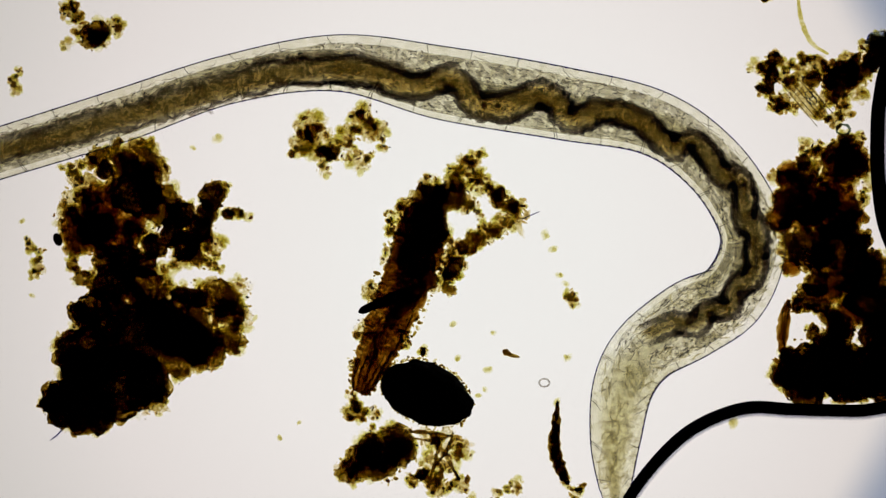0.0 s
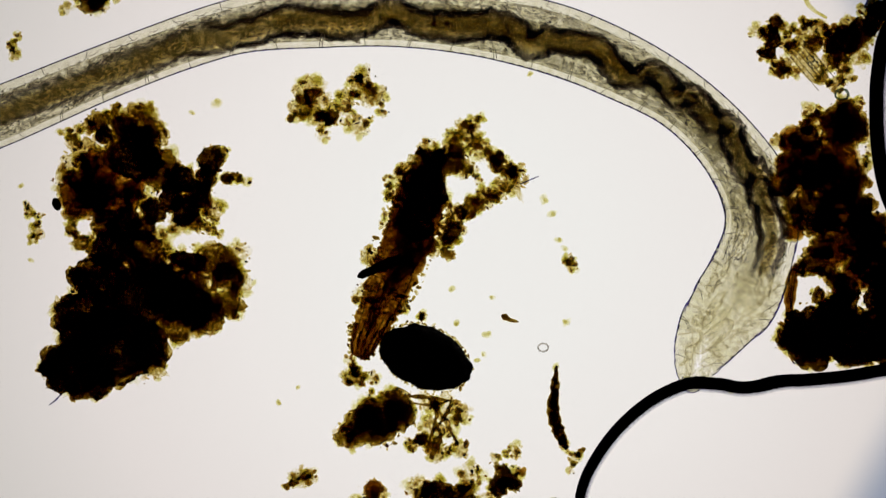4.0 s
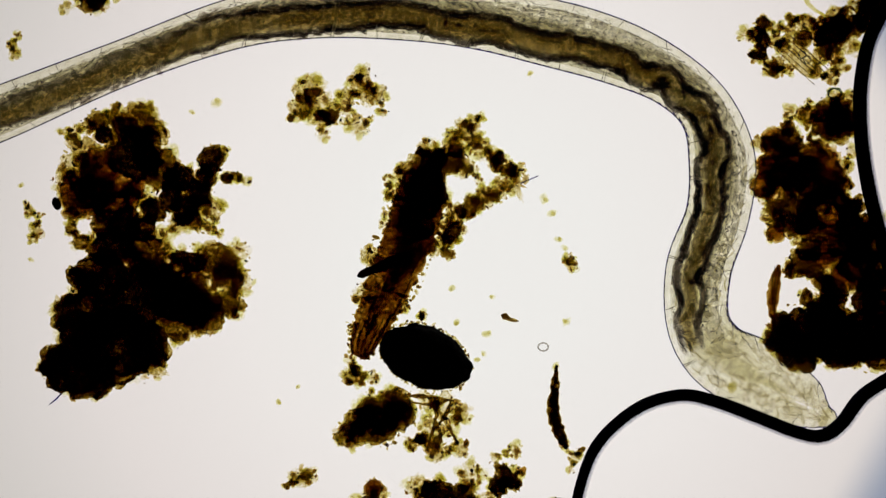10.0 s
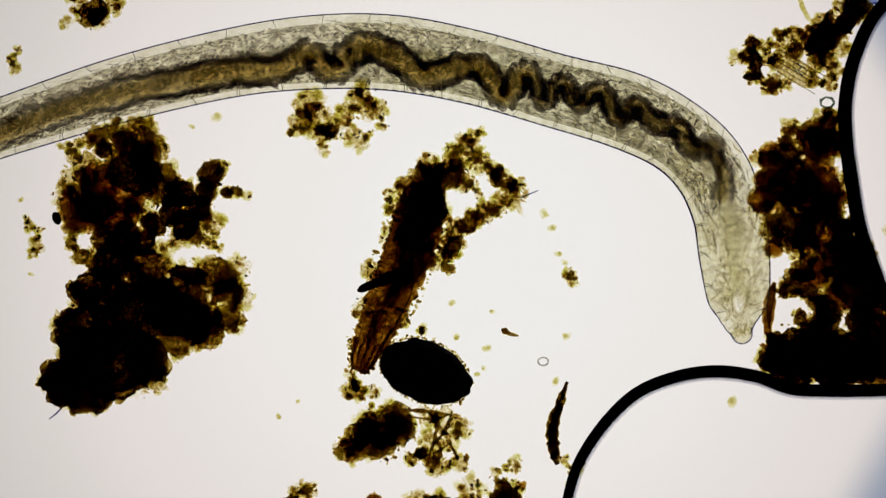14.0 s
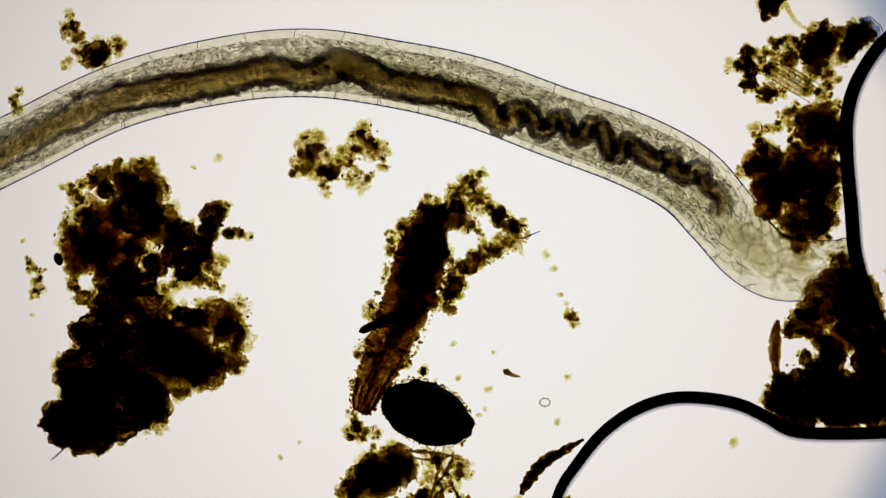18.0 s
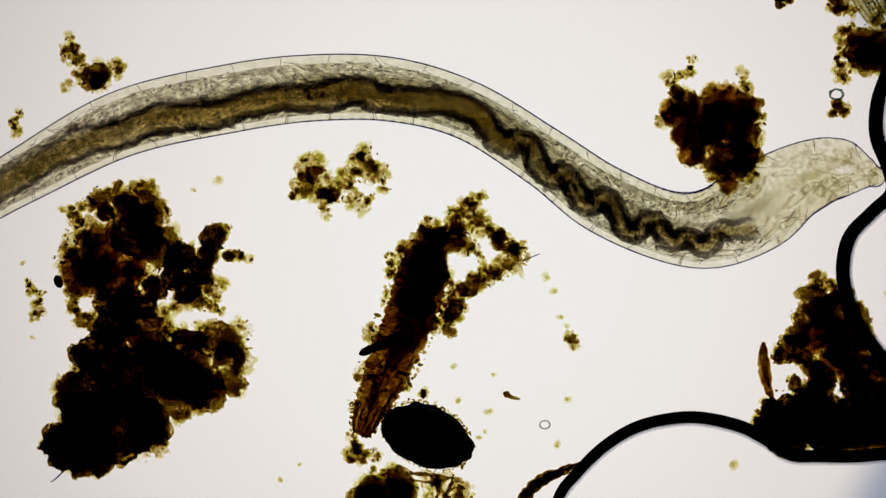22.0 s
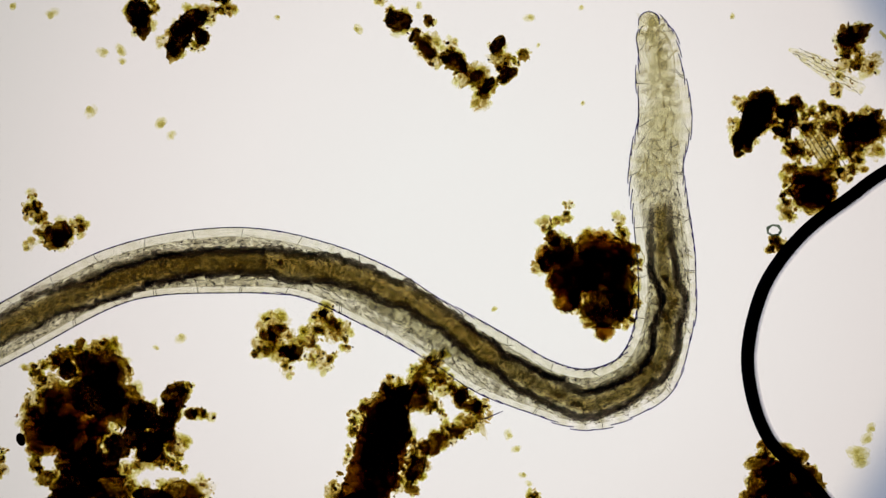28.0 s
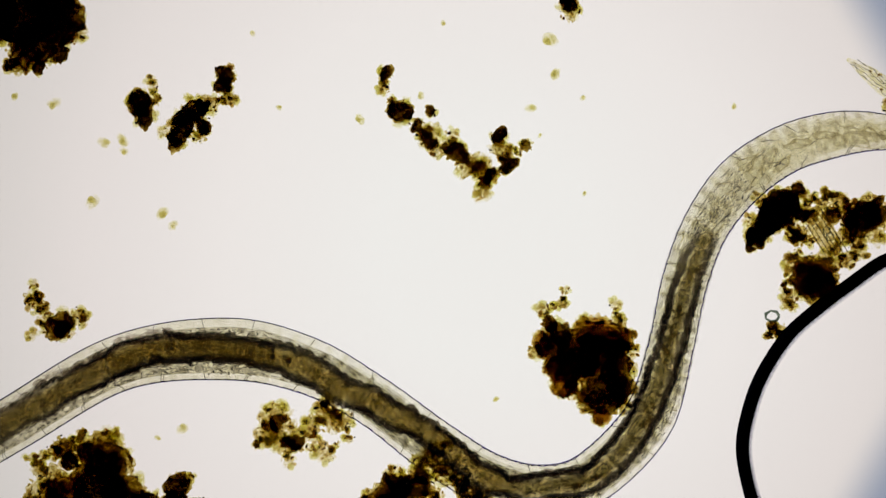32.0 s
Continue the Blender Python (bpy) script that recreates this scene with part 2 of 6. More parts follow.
# optical depth through the middle of a lump and of its thin seam, and its stuff
LAYERS = {"k": (HUMIC, 26.0, 0.8), "m": (HUMIC, 13.5, 0.9), "r": (RUSTY, 12.0, 0.9), "b": (HUMIC, 3.6, 1.2), "y": (HUMIC, 1.7, 1.4)}


def clump(name, label, category, blobs, seed, centre=None, group=""):
    """A crumb of litter from rough blobs (x, y, radius, k black / m dark brown / r rusty / b brown / y amber):
    soft-edged lumps, round nuggets on them, a thin olive gel as their out-of-focus halo, grit and torn flakes."""
    rng = np.random.default_rng(seed)
    cx, cy = centre or (sum(b[0] for b in blobs) / len(blobs), sum(b[1] for b in blobs) / len(blobs))
    thing = new(name)
    thing.location = spot(cx, cy)
    tagged(thing, label, category, group)
    sand, coal, shreds, cuts = [], [], [], []
    bridges = []
    for i, (x, y, r, kind) in enumerate(blobs):  # thin gel holds neighbours together
        near = sorted((math.hypot(x - b[0], y - b[1]), k) for k, b in enumerate(blobs) if k != i)
        for d, k in near[:2]:
            q = 0.55 * min(r, blobs[k][2])
            if d < 1.9 * (r + blobs[k][2]) and q > 3:
                w = rng.uniform(0.35, 0.65)
                bridges.append((x + (blobs[k][0] - x) * w, y + (blobs[k][1] - y) * w, q, "b" if "y" not in kind + blobs[k][3] else "y"))
    for x, y, r, kind in list(blobs) + bridges:
        px, py = x - cx, cy - y
        big = 5 if r > 40 else 4 if r > 14 else 3
        mat, most, power = LAYERS[kind]
        most *= min(1.0, 0.35 + r / 30) * rng.uniform(0.8, 1.15)
        stretch = rng.uniform(0.6, 0.95) if r < 28 else rng.uniform(0.84, 0.98)
        size = r * (0.99 if kind in "kr" else 0.93)
        v, f = lump_mesh(rng, size / stretch ** 0.6, size * stretch, min(size * 0.62, 36), big, 0.42 if kind in "krm" else 0.6, rng.uniform(0, 6))
        lump = link_mesh("lump", rests(v) + (px, py, 0), f, mat, thing, depth=0.5 * most * np.abs(BALLS[big][0][:, 2]) ** power)
        nuggets, gel = [], []
        for i in range(2 + int(r / (3 if kind in "by" else 6))):  # round nuggets on it and along its rim
            a, d = rng.uniform(0, 6.283), r * (math.sqrt(rng.uniform()) if kind in "by" else rng.uniform(0.6, 1.02))
            q = min(r * 0.5, rng.uniform(3, 9.5))
            v, f = lump_mesh(rng, q, q * rng.uniform(0.55, 0.9), q * 0.7, 3 if q > 6 else 2, 0.6, rng.uniform(0, 6))
            ball = BALLS[3 if q > 6 else 2][0]
            nuggets.append((rests(v) + (px + d * math.cos(a), py + d * math.sin(a), rng.uniform(0, min(r * 0.6, 24))), f, rng.choice([0.8, 2.2, 5.5], p=[0.4, 0.38, 0.22]) * (0.6 if kind == "y" else 1) * np.abs(ball[:, 2]) ** 1.5))
        tagged(link_mesh("nugget_crust", *joined([q[:2] for q in nuggets]), NUGGET, lump, depth=np.concatenate([q[2] for q in nuggets])), kind="stuff")
        for i in range(3 + int(r / 9)):  # olive gel faded outwards, standing in for the crumb's out-of-focus halo
            a, d = rng.uniform(0, 6.283), r * rng.uniform(0.72, 1.0)
            q = min(22.0, 4 + r * rng.uniform(0.14, 0.4))
            v, f = lump_mesh(rng, q, q * rng.uniform(0.6, 0.95), q * 0.5, 3, 0.45, rng.uniform(0, 6))
            gel.append((rests(v) + (px + d * math.cos(a), py + d * math.sin(a), rng.uniform(0, 8)), f, rng.uniform(0.5, 2.1) * np.abs(BALLS[3][0][:, 2]) ** 1.8))
        tagged(link_mesh("gel", *joined([q[:2] for q in gel]), VEIL, lump, depth=np.concatenate([q[2] for q in gel])), kind="stuff")
        many = int(r * 0.55) if kind in "krm" else int(3 + r * r / (22 if kind == "b" else 26))
        drifts = rng.uniform(0, 6.283, 4)
        for i in range(many):
            a = rng.choice(drifts) + rng.normal(0, 0.4)
            d = r * (rng.normal(0.95, 0.14) if kind in "krm" else math.sqrt(rng.uniform()) * 1.12)
            g = (px + d * math.cos(a), py + d * math.sin(a), rng.uniform(2, max(4, min(r, 30))), rng.uniform(0.8, 1.8) if rng.uniform() < 0.7 else rng.uniform(2, 4.4))
            if rng.uniform() < 0.05:
                coal.append((*g[:3], min(g[3], 2.4)))
            else:
                sand.append((*g, rng.choice([0.6, 1.5, 3.6, 8.0], p=[0.36, 0.30, 0.22, 0.12]) * (0.6 if kind == "y" else 1.0)))
        for i in range(1 + int(r / 12)):  # torn shreds and angular flakes
            a, d = rng.uniform(0, 6.283), r * math.sqrt(rng.uniform()) * 1.08
            long, thin = rng.uniform(2.5, 4 + 0.16 * r), rng.uniform(1.2, 3.2)
            v = BALLS[1][0] * (1 + rng.uniform(-0.35, 0.35, (len(BALLS[1][0]), 1))) * (long, thin, 2)
            t = rng.uniform(0, 6.283)
            c, s = math.cos(t), math.sin(t)
            v[:, :2] = v[:, :2] @ np.array([[c, s], [-s, c]])
            shreds.append((v + (px + d * math.cos(a), py + d * math.sin(a), rng.uniform(3, max(5, min(r, 30)))), BALLS[1][1]))
            cuts.append(rng.choice([1.0, 3.0, 8.0], p=[0.4, 0.35, 0.25]) * (0.4 + 0.6 * np.abs(BALLS[1][0][:, 2])))
    tagged(link_mesh("torn_fibre", *joined(shreds), BARKY, thing, smooth=False, depth=np.concatenate(cuts)), kind="stuff")
    grains(rng, [r[:3] for r in sand], [r[3] for r in sand], "crust", GRAINY, thing, deep=[r[4] for r in sand])
    if coal:
        grains(rng, [r[:3] for r in coal], [r[3] for r in coal], "black_crust", COAL, thing)
    return thing


def arc_sheet(profile, stations):
    """Verts and faces of a sheet swept along x through cross-sections [(y, z)...] scaled at the stations (x, scale)."""
    n = len(profile)
    verts = [(x, y * s, z * s) for x, s in stations for y, z in profile]
    faces = [(i * n + j, i * n + j + 1, (i + 1) * n + j + 1, (i + 1) * n + j) for i in range(len(stations) - 1) for j in range(n - 1)]
    return verts, faces


def rod_mesh(points, radii, sides=8, squash=1.0, closed=True):
    """A tapered rod through points (x, y, z)."""
    pts = [Vector(p) for p in points]
    verts, faces = [], []
    for i, p in enumerate(pts):
        d = (pts[min(i + 1, len(pts) - 1)] - pts[max(i - 1, 0)]).normalized()
        side = Vector((-d.y, d.x, 0)).normalized()
        up = d.cross(side) * -1
        for k in range(sides):
            a = 6.28318 * k / sides
            q = p + side * (radii[i] * math.cos(a)) + up * (radii[i] * squash * math.sin(a))
            verts.append(q[:])
    for i in range(len(pts) - 1):
        for k in range(sides):
            faces.append((i * sides + k, i * sides + (k + 1) % sides, (i + 1) * sides + (k + 1) % sides, (i + 1) * sides + k))
    if closed:
        faces += [tuple(reversed(range(sides))), tuple((len(pts) - 1) * sides + k for k in range(sides))]
    return np.array(verts), faces


def joined(pieces):
    """Several meshes' verts and faces in one."""
    vs, fs, n = [], [], 0
    for v, f in pieces:
        vs.append(np.asarray(v, float))
        fs += [tuple(k + n for k in q) for q in f]
        n += len(v)
    return np.concatenate(vs), fs


# ---- the setting: lamp and slide ----
def slab(name, x0, y0, x1, y1, z0, z1, mat):
    bm = bmesh.new()
    bmesh.ops.create_cube(bm, size=1.0)
    for v in bm.verts:
        v.co = ((x0 + x1) / 2 - 784 + v.co.x * (x1 - x0), 441 - (y0 + y1) / 2 + v.co.y * (y1 - y0), (z0 + z1) / 2 + v.co.z * (z1 - z0))
    bmesh.ops.bevel(bm, geom=bm.edges[:], offset=6, segments=2, affect="EDGES", profile=0.6)
    bm.normal_update()
    v = [p.co[:] for p in bm.verts]
    bm.verts.index_update()
    f = [[p.index for p in q.verts] for q in bm.faces]
    bm.free()
    return link_mesh(name, v, f, mat, smooth=False)


lamp = tagged(slab("illuminator", -376, -279, 1944, 1161, -760, -700, GLOW), "glowing white field lens of the microscope lamp under the slide", "lamp", kind="structure")
slide = tagged(slab("glass_slide", -750, -1150, 2350, 1650, -460, 0, GLASS), "clear glass microscope slide under the specimen", "slide", kind="structure")
slide.visible_shadow = False

# ---- the worm: rings of body wall in halves, gut and head ----
FRONT, REAR = 62, 48
COUNT = FRONT + REAR
GUTS, BEHIND = 196, 80  # links of the gut, and those of them behind the dark grain
SPINES, RIM_KEYS = [], {"low": [], "side": []}


def glide(points, step=4.0):
    """A smooth line through the points (any number of columns), with its length along the first two."""
    p = np.array(points, float)
    p = np.vstack([2 * p[0] - p[1], p, 2 * p[-1] - p[-2]])
    rows = []
    for i in range(1, len(p) - 2):
        a, b, c, d = p[i - 1:i + 3]
        n = max(2, int(np.linalg.norm(c[:2] - b[:2]) / step))
        for u in np.linspace(0, 1, n, endpoint=False):
            rows.append(0.5 * ((2 * b) + (c - a) * u + (2 * a - 5 * b + 4 * c - d) * u * u + (3 * b - a - 3 * c + d) * u ** 3))
    rows = np.array(rows + [p[-2]])
    s = np.concatenate([[0], np.cumsum(np.linalg.norm(np.diff(rows[:, :2], axis=0), axis=1))])
    return rows, s


def along(line, s, at):
    """Place, heading and further columns at the lengths at; straight on past the ends."""
    at = np.asarray(at, float)
    cols = [np.interp(at, s, line[:, k]) for k in range(line.shape[1])]
    h0, h1 = line[6, :2] - line[0, :2], line[-1, :2] - line[-5, :2]
    h0, h1 = h0 / np.linalg.norm(h0), h1 / np.linalg.norm(h1)
    for k in range(2):
        cols[k] = cols[k] + np.minimum(at, 0) * h0[k] + np.maximum(at - s[-1], 0) * h1[k]
    return np.stack(cols, 1)


def headings(xy):
    d = np.gradient(xy, axis=0)
    return np.arctan2(-d[:, 1], d[:, 0])


def wrapped(a):
    return (a + math.pi) % (2 * math.pi) - math.pi


def beside(line, xy):
    """For each point: the nearest row of the line, and how far off to its left the point lies."""
    near = np.argmin(np.linalg.norm(line[None, :, :2] - xy[:, None], axis=2), axis=1)
    h = headings(line[:, :2])[near]
    d = xy - line[near, :2]
    return near, h, -(d[:, 0] * np.sin(h) + d[:, 1] * np.cos(h))


def crawl(t, dot, spine, gut):
    """The worm's midline (x, y, width) at t, from the rear to the tip of the head, the place of a dark grain in its gut, and the gut's midline."""
    spine = spine[:-1] + [(*spine[-1][:2], spine[-2][2] * 0.8)]
    line, s = glide(spine)
    near = s[np.argmin(np.linalg.norm(line[:, :2] - np.array(dot), axis=1))]
    length = s[-1] - near
    q = np.arange(FRONT) / (FRONT - 1)
    at = np.concatenate([near - 20.5 * np.arange(REAR, 0, -1), near + (length - 19) * (1 - (1 - q) ** 1.12)])
    rows = along(line, s, at)
    rows[:, 2] = np.minimum(rows[:, 2], 37 + 1.3 * (s[-1] - 19 - at))  # the head narrows to its lobe
    body = along(line, s, np.arange(near - 1100, s[-1], 3.0))
    xy = None
    if gut:
        tube, gs = glide(gut)
        start = gs[np.argmin(np.linalg.norm(tube[:, :2] - np.array(dot), axis=1))]
        front = np.linspace(0, 1, GUTS - BEHIND)
        xy = along(tube, gs, np.concatenate([start - 11.8 * np.arange(BEHIND, 0, -1), start + front * (gs[-1] - start)]))
    SPINES.append([t, rows, xy, None, body, near])


def settle_gut():
    """Keep the gut inside the body; where its line is not known, it lies between its places before and after."""
    halves = np.array([gut_half(j)[0] for j in range(GUTS)])
    for k, key in enumerate(SPINES):
        if key[2] is None:
            a, b = beside(SPINES[k - 1][4], SPINES[k - 1][2]), beside(SPINES[k + 1][4], SPINES[k + 1][2])
            i = np.clip((a[0] + b[0]) // 2, 0, len(key[4]) - 1)
            h, side = headings(key[4][:, :2])[i], (a[2] + b[2]) / 2
            key[2] = key[4][i, :2] - np.stack([np.sin(h), np.cos(h)], 1) * side[:, None]
        i, h, side = beside(key[4], key[2])
        room = np.maximum(key[4][i, 2] / 2 - halves - 5, 2)
        key[2] = key[2] - np.stack([np.sin(h), np.cos(h)], 1) * (np.clip(side, -room, room) - side)[:, None]
        key[3] = headings(key[2])


def steady(turns, most=1.4):
    """Headings, key by key, that never swing too far at once."""
    out = [turns[0]]
    for a in turns[1:]:
        out.append(out[-1] + np.clip(wrapped(a - out[-1]), -most, most))
    return out


def edges(k, sign):
    """Places and headings of one flank of the body at the key k."""
    line = SPINES[k][1]
    h, r = headings(line[:, :2]), line[:, 2] / 2
    e = np.stack([line[:, 0] - sign * r * np.sin(h), line[:, 1] - sign * r * np.cos(h)], 1)
    return e, headings(e)


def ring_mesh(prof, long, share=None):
    """A ring's sheet, its stain fullest in its middle; share: how full it is at each point of its profile."""
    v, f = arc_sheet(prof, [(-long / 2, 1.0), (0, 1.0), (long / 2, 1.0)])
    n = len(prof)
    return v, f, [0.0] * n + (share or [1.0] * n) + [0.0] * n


def build_worm():
    worm = new("worm")
    worm.location = spot(784, 441)
    tagged(worm, "translucent pale segmented worm with dark brown gut, crawling between crumbs", "worm")
    widths = np.array([k[1][:, 2] for k in SPINES])
    gaps = np.array([np.linalg.norm(np.gradient(k[1][:, :2], axis=0), axis=1) for k in SPINES])
    rng = np.random.default_rng(5)
    halves = []
    for i in range(COUNT):
        lo, hi = widths[:, i].min(), widths[:, i].max()
        reach = max(3.0, min(0.56 * hi, 0.95 * lo))
        tall = min(29.0, 0.3 * (lo + hi) / 2)
        is_head = i > COUNT - 17
        long = max(4.0, 2.15 * float(np.mean(gaps[:, i])))
        pair = []
        for sign in (1, -1):
            prof = [(sign * -reach * (1 - math.cos(a)), tall * math.sin(a)) for a in np.linspace(math.pi / 2, -math.pi / 2, 11)]
            share = [1 - (0.55 if i < COUNT - 9 else 0.0) * min(1, max(0, (abs(q[0]) / reach - 0.72) / 0.28)) for q in prof]  # fainter where the halves overlap
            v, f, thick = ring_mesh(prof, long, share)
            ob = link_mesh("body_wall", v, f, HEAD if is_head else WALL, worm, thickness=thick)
            # thin rod that paints the dark refraction outline of the flank
            e, notch = long * (0.46 if i < COUNT - 4 else 0.3), 0.4 if i < COUNT - 60 else 0.8
            edge, ef = rod_mesh([(-e, -sign * notch, 0), (-e * 0.4, sign * 0.3 * notch, 0), (0, sign * 0.5 * notch, 0), (e * 0.4, sign * 0.3 * notch, 0), (e, -sign * notch, 0)], [0.95] * 5, 6, 1.6)
            link_mesh("cuticle", edge, ef, VIOLET_LINE, ob)
            ins = 15.5 if sign > 0 and not is_head else 11.0
            if reach > 26 and i < COUNT - 10:
                r2, t2 = reach - ins + 4, tall * 0.84
                prof = [(sign * (-ins - r2 * (1 - math.cos(a))), t2 * math.sin(a)) for a in np.linspace(math.pi / 2, -math.pi / 2, 9)]
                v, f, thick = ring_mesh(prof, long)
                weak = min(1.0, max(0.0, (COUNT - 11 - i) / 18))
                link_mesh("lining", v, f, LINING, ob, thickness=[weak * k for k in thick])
            if i % 4 == 2 and reach > 20:
                a = rng.uniform(-1.5, 0.9)
                for o in (0, rng.uniform(2.5, 4.5))[:1 + (i % 8 == 6 and sign < 0)]:
                    bv, bf = rod_mesh([(o - 9 * a, -sign * rng.uniform(17, 24), tall * 0.7), (o + 1.5 * a, -sign * 8, tall * 0.4), (1.4 * o + 6 * a, sign * rng.uniform(0, 2.5), 2)], [0.3, 0.65, 0.5], 5)
                    link_mesh("bristle", bv, bf, BRISTLE, ob)
            if COUNT - 36 < i and reach > 14 and (i < COUNT - 13 or rng.uniform() < 0.2):  # crumpled folds of the thin front wall
                pieces = []
                for k in range(rng.integers(1, 3) if i > COUNT - 26 else 1):
                    x, y = rng.uniform(-long / 3, long / 3), rng.uniform(11, max(13, min(52, reach - 4)))
                    a, bend, ln = rng.normal(0.1, 0.55), rng.normal(0, 1.5), rng.uniform(14, 40)
                    pts, p = [], np.array([x - ln / 2 * math.cos(a), y - ln / 2 * math.sin(a)])
                    for w in range(9):
                        pts.append((p[0], -sign * min(max(p[1], 7.0), reach), tall * 0.5))
                        p, a = p + ln / 8 * np.array([math.cos(a), math.sin(a)]), a + bend / 8 + rng.normal(0, 0.16)
                    r = rng.uniform(0.6, 1.2) if i % 3 == 0 else rng.uniform(0.8, 1.7)
                    pieces.append(rod_mesh(pts, [0.25 * r, 0.7 * r, r, r, 0.8 * r, r, 0.9 * r, 0.6 * r, 0.25 * r], 5))
                tagged(link_mesh("wall_fold", *joined(pieces), FOLD if i % 3 == 0 else SOFTFOLD, ob), kind="stuff")
            if reach > 18 and not is_head:
                pieces = []
                for k in range(rng.integers(1, 3)):
                    x, y = rng.uniform(-long / 3, long / 3), rng.uniform(13, min(30, reach - 3))
                    a, n, ln, amp = rng.normal(0, 0.2), 6, rng.uniform(12, 30), rng.uniform(0.4, 1.4)
                    pts = []
                    for w in range(n):
                        d, o = (w / (n - 1) - 0.5) * ln, amp * math.sin(w * 1.7 + a)
                        pts.append((x + d * math.cos(a) - o * math.sin(a), -sign * y + d * math.sin(a) + o * math.cos(a), tall * 0.55))
                    pieces.append(rod_mesh(pts, [0.3, 0.6, 0.7, 0.6, 0.5, 0.3], 5))
                for k in range(16):
                    v, f = BALLS[1]
                    y = rng.uniform(ins, min(52, reach))
                    pieces.append((v * rng.uniform(0.7, 2.0) * np.array([1.3, 1, 0.6]) + (rng.uniform(-long / 3, long / 3), -sign * y, tall * 0.5), f))
                tagged(link_mesh("tissue_fold", *joined(pieces), FOLD, ob), kind="stuff")
            if i > COUNT - 28 and reach > 14:
                pieces, deep = [], []
                for k in range(1):
                    v, f = lump_mesh(rng, rng.uniform(10, 26), rng.uniform(4, 9), 5, 3, 0.7, rng.normal(0, 0.3))
                    pieces.append((v + (rng.uniform(-long / 3, long / 3), -sign * rng.uniform(19, max(21, min(46, reach - 8))), tall * 0.4), f))
                    deep.append(rng.uniform(0.3, 1.3) * (0.1 + (1 - np.abs(BALLS[3][0][:, 2])) ** 3))
                tagged(link_mesh("soft_lobe", *joined(pieces), PULP, ob, depth=np.concatenate(deep)), kind="stuff")
            if i == COUNT - 6 and sign > 0:  # the clear oval throat behind the mouth
                v, f = lump_mesh(rng, 46, 15, 9, 4, 0.12)
                link_mesh("throat", v + (0, -0.9 * reach, 0), f, PULP, ob, depth=0.25 + 1.6 * (1 - np.abs(BALLS[4][0][:, 2])) ** 4)
            pair.append((ob, sign))
        halves.append(pair)
    dome = [(19.5 * math.sin(b), 18.5 * math.cos(b) * math.sin(a), 12 * math.cos(b) * math.cos(a)) for b in np.linspace(-0.35, math.pi / 2, 9) for a in np.linspace(0, 2 * math.pi, 17)[:-1]]
    quads = [(r * 16 + k, r * 16 + (k + 1) % 16, r * 16 + 16 + (k + 1) % 16, r * 16 + 16 + k) for r in range(8) for k in range(16)]
    lobe = link_mesh("head_lobe", dome, quads, LOBE, worm)
    # the painted refraction outline carried round the tip
    v, f = rod_mesh([(19.5 * math.sin(b), 18.5 * math.cos(b), 0) for b in np.linspace(-0.2, math.pi + 0.2, 19)], [1.05] * 19, 6, 1.5)
    link_mesh("cuticle", v, f, VIOLET_LINE, lobe)
    links_ = []
    steps = np.mean([np.linalg.norm(np.gradient(k[2], axis=0), axis=1) for k in SPINES], axis=0)
    for j in range(GUTS):
        f = gut_station(j)
        half, wall = gut_half(j)
        step = float(steps[j])
        tall = min(20, half * 0.8)
        reach = max(1.35 * step, half * 0.5)
        v, fc = lump_mesh(rng, reach, half * (0.84 if f < FORE else 0.68), tall, 3, 0.12)
        ob = link_mesh("gut_link", v, fc, GUT if f < -0.22 else MIDGUT if f < FORE else CROP, worm, depth=step / reach * np.abs(BALLS[3][0][:, 2]) ** 0.7)
        if j in (BEHIND, BEHIND + 3):
            v, fc = lump_mesh(rng, 5.5, 5, 4, 2, 0.2)
            link_mesh("gut_grain", v + (0, 2, tall + 3), fc, RUST, ob)
        n = 16 if f < FORE else 8
        spots = [(rng.uniform(-step, step), rng.uniform(-0.75, 0.75) * half, tall * 0.8) for k in range(n)]
        grains(rng, spots, rng.uniform(0.5, 1.3, n), "granulation", GRANULE, ob)
        if f > FORE + 0.1 and rng.uniform() < 0.3:
            v, fc = lump_mesh(rng, rng.uniform(7, 14), rng.uniform(3, 6), 4, 3, 0.6, rng.normal(0, 0.5))
            link_mesh("clot", v + (0, rng.uniform(-9, 9), tall), fc, CLOT, ob, depth=rng.uniform(0.8, 2.4) * np.abs(BALLS[3][0][:, 2]))
        strength = 0.16 if f < -0.45 else 0.16 + 0.84 * min(1, (f + 0.45) / 0.3) if f < 0.86 else max(0.0, 1 - (f - 0.86) / 0.2)
        flanks = []
        for sign in (1, -1):
            fat = wall * rng.uniform(0.85, 1.2)
            v, fc = lump_mesh(rng, max(fat, (1.25 if f < FORE else 1.8) * step), fat, wall, 3, 0.3, rng.normal(0, 0.3))
            deep = np.abs(BALLS[3][0][:, 2]) ** 0.8
            if f < FORE:  # densest outside, thinning inwards
                deep = deep * (0.55 + 0.45 * sign * BALLS[3][0][:, 1])
            rim = link_mesh("gut_edge", v, fc, GUTWALL, worm, depth=strength * (2.4 if f < FORE else 1.35) * deep)
            if f < -0.1:  # a grey cloudy coat on the hind gut, thicker above
                v, fc = lump_mesh(rng, rng.uniform(10, 18), rng.uniform(5, 9) if sign > 0 else rng.uniform(3, 5), 5, 3, 0.7, rng.normal(0, 0.3))
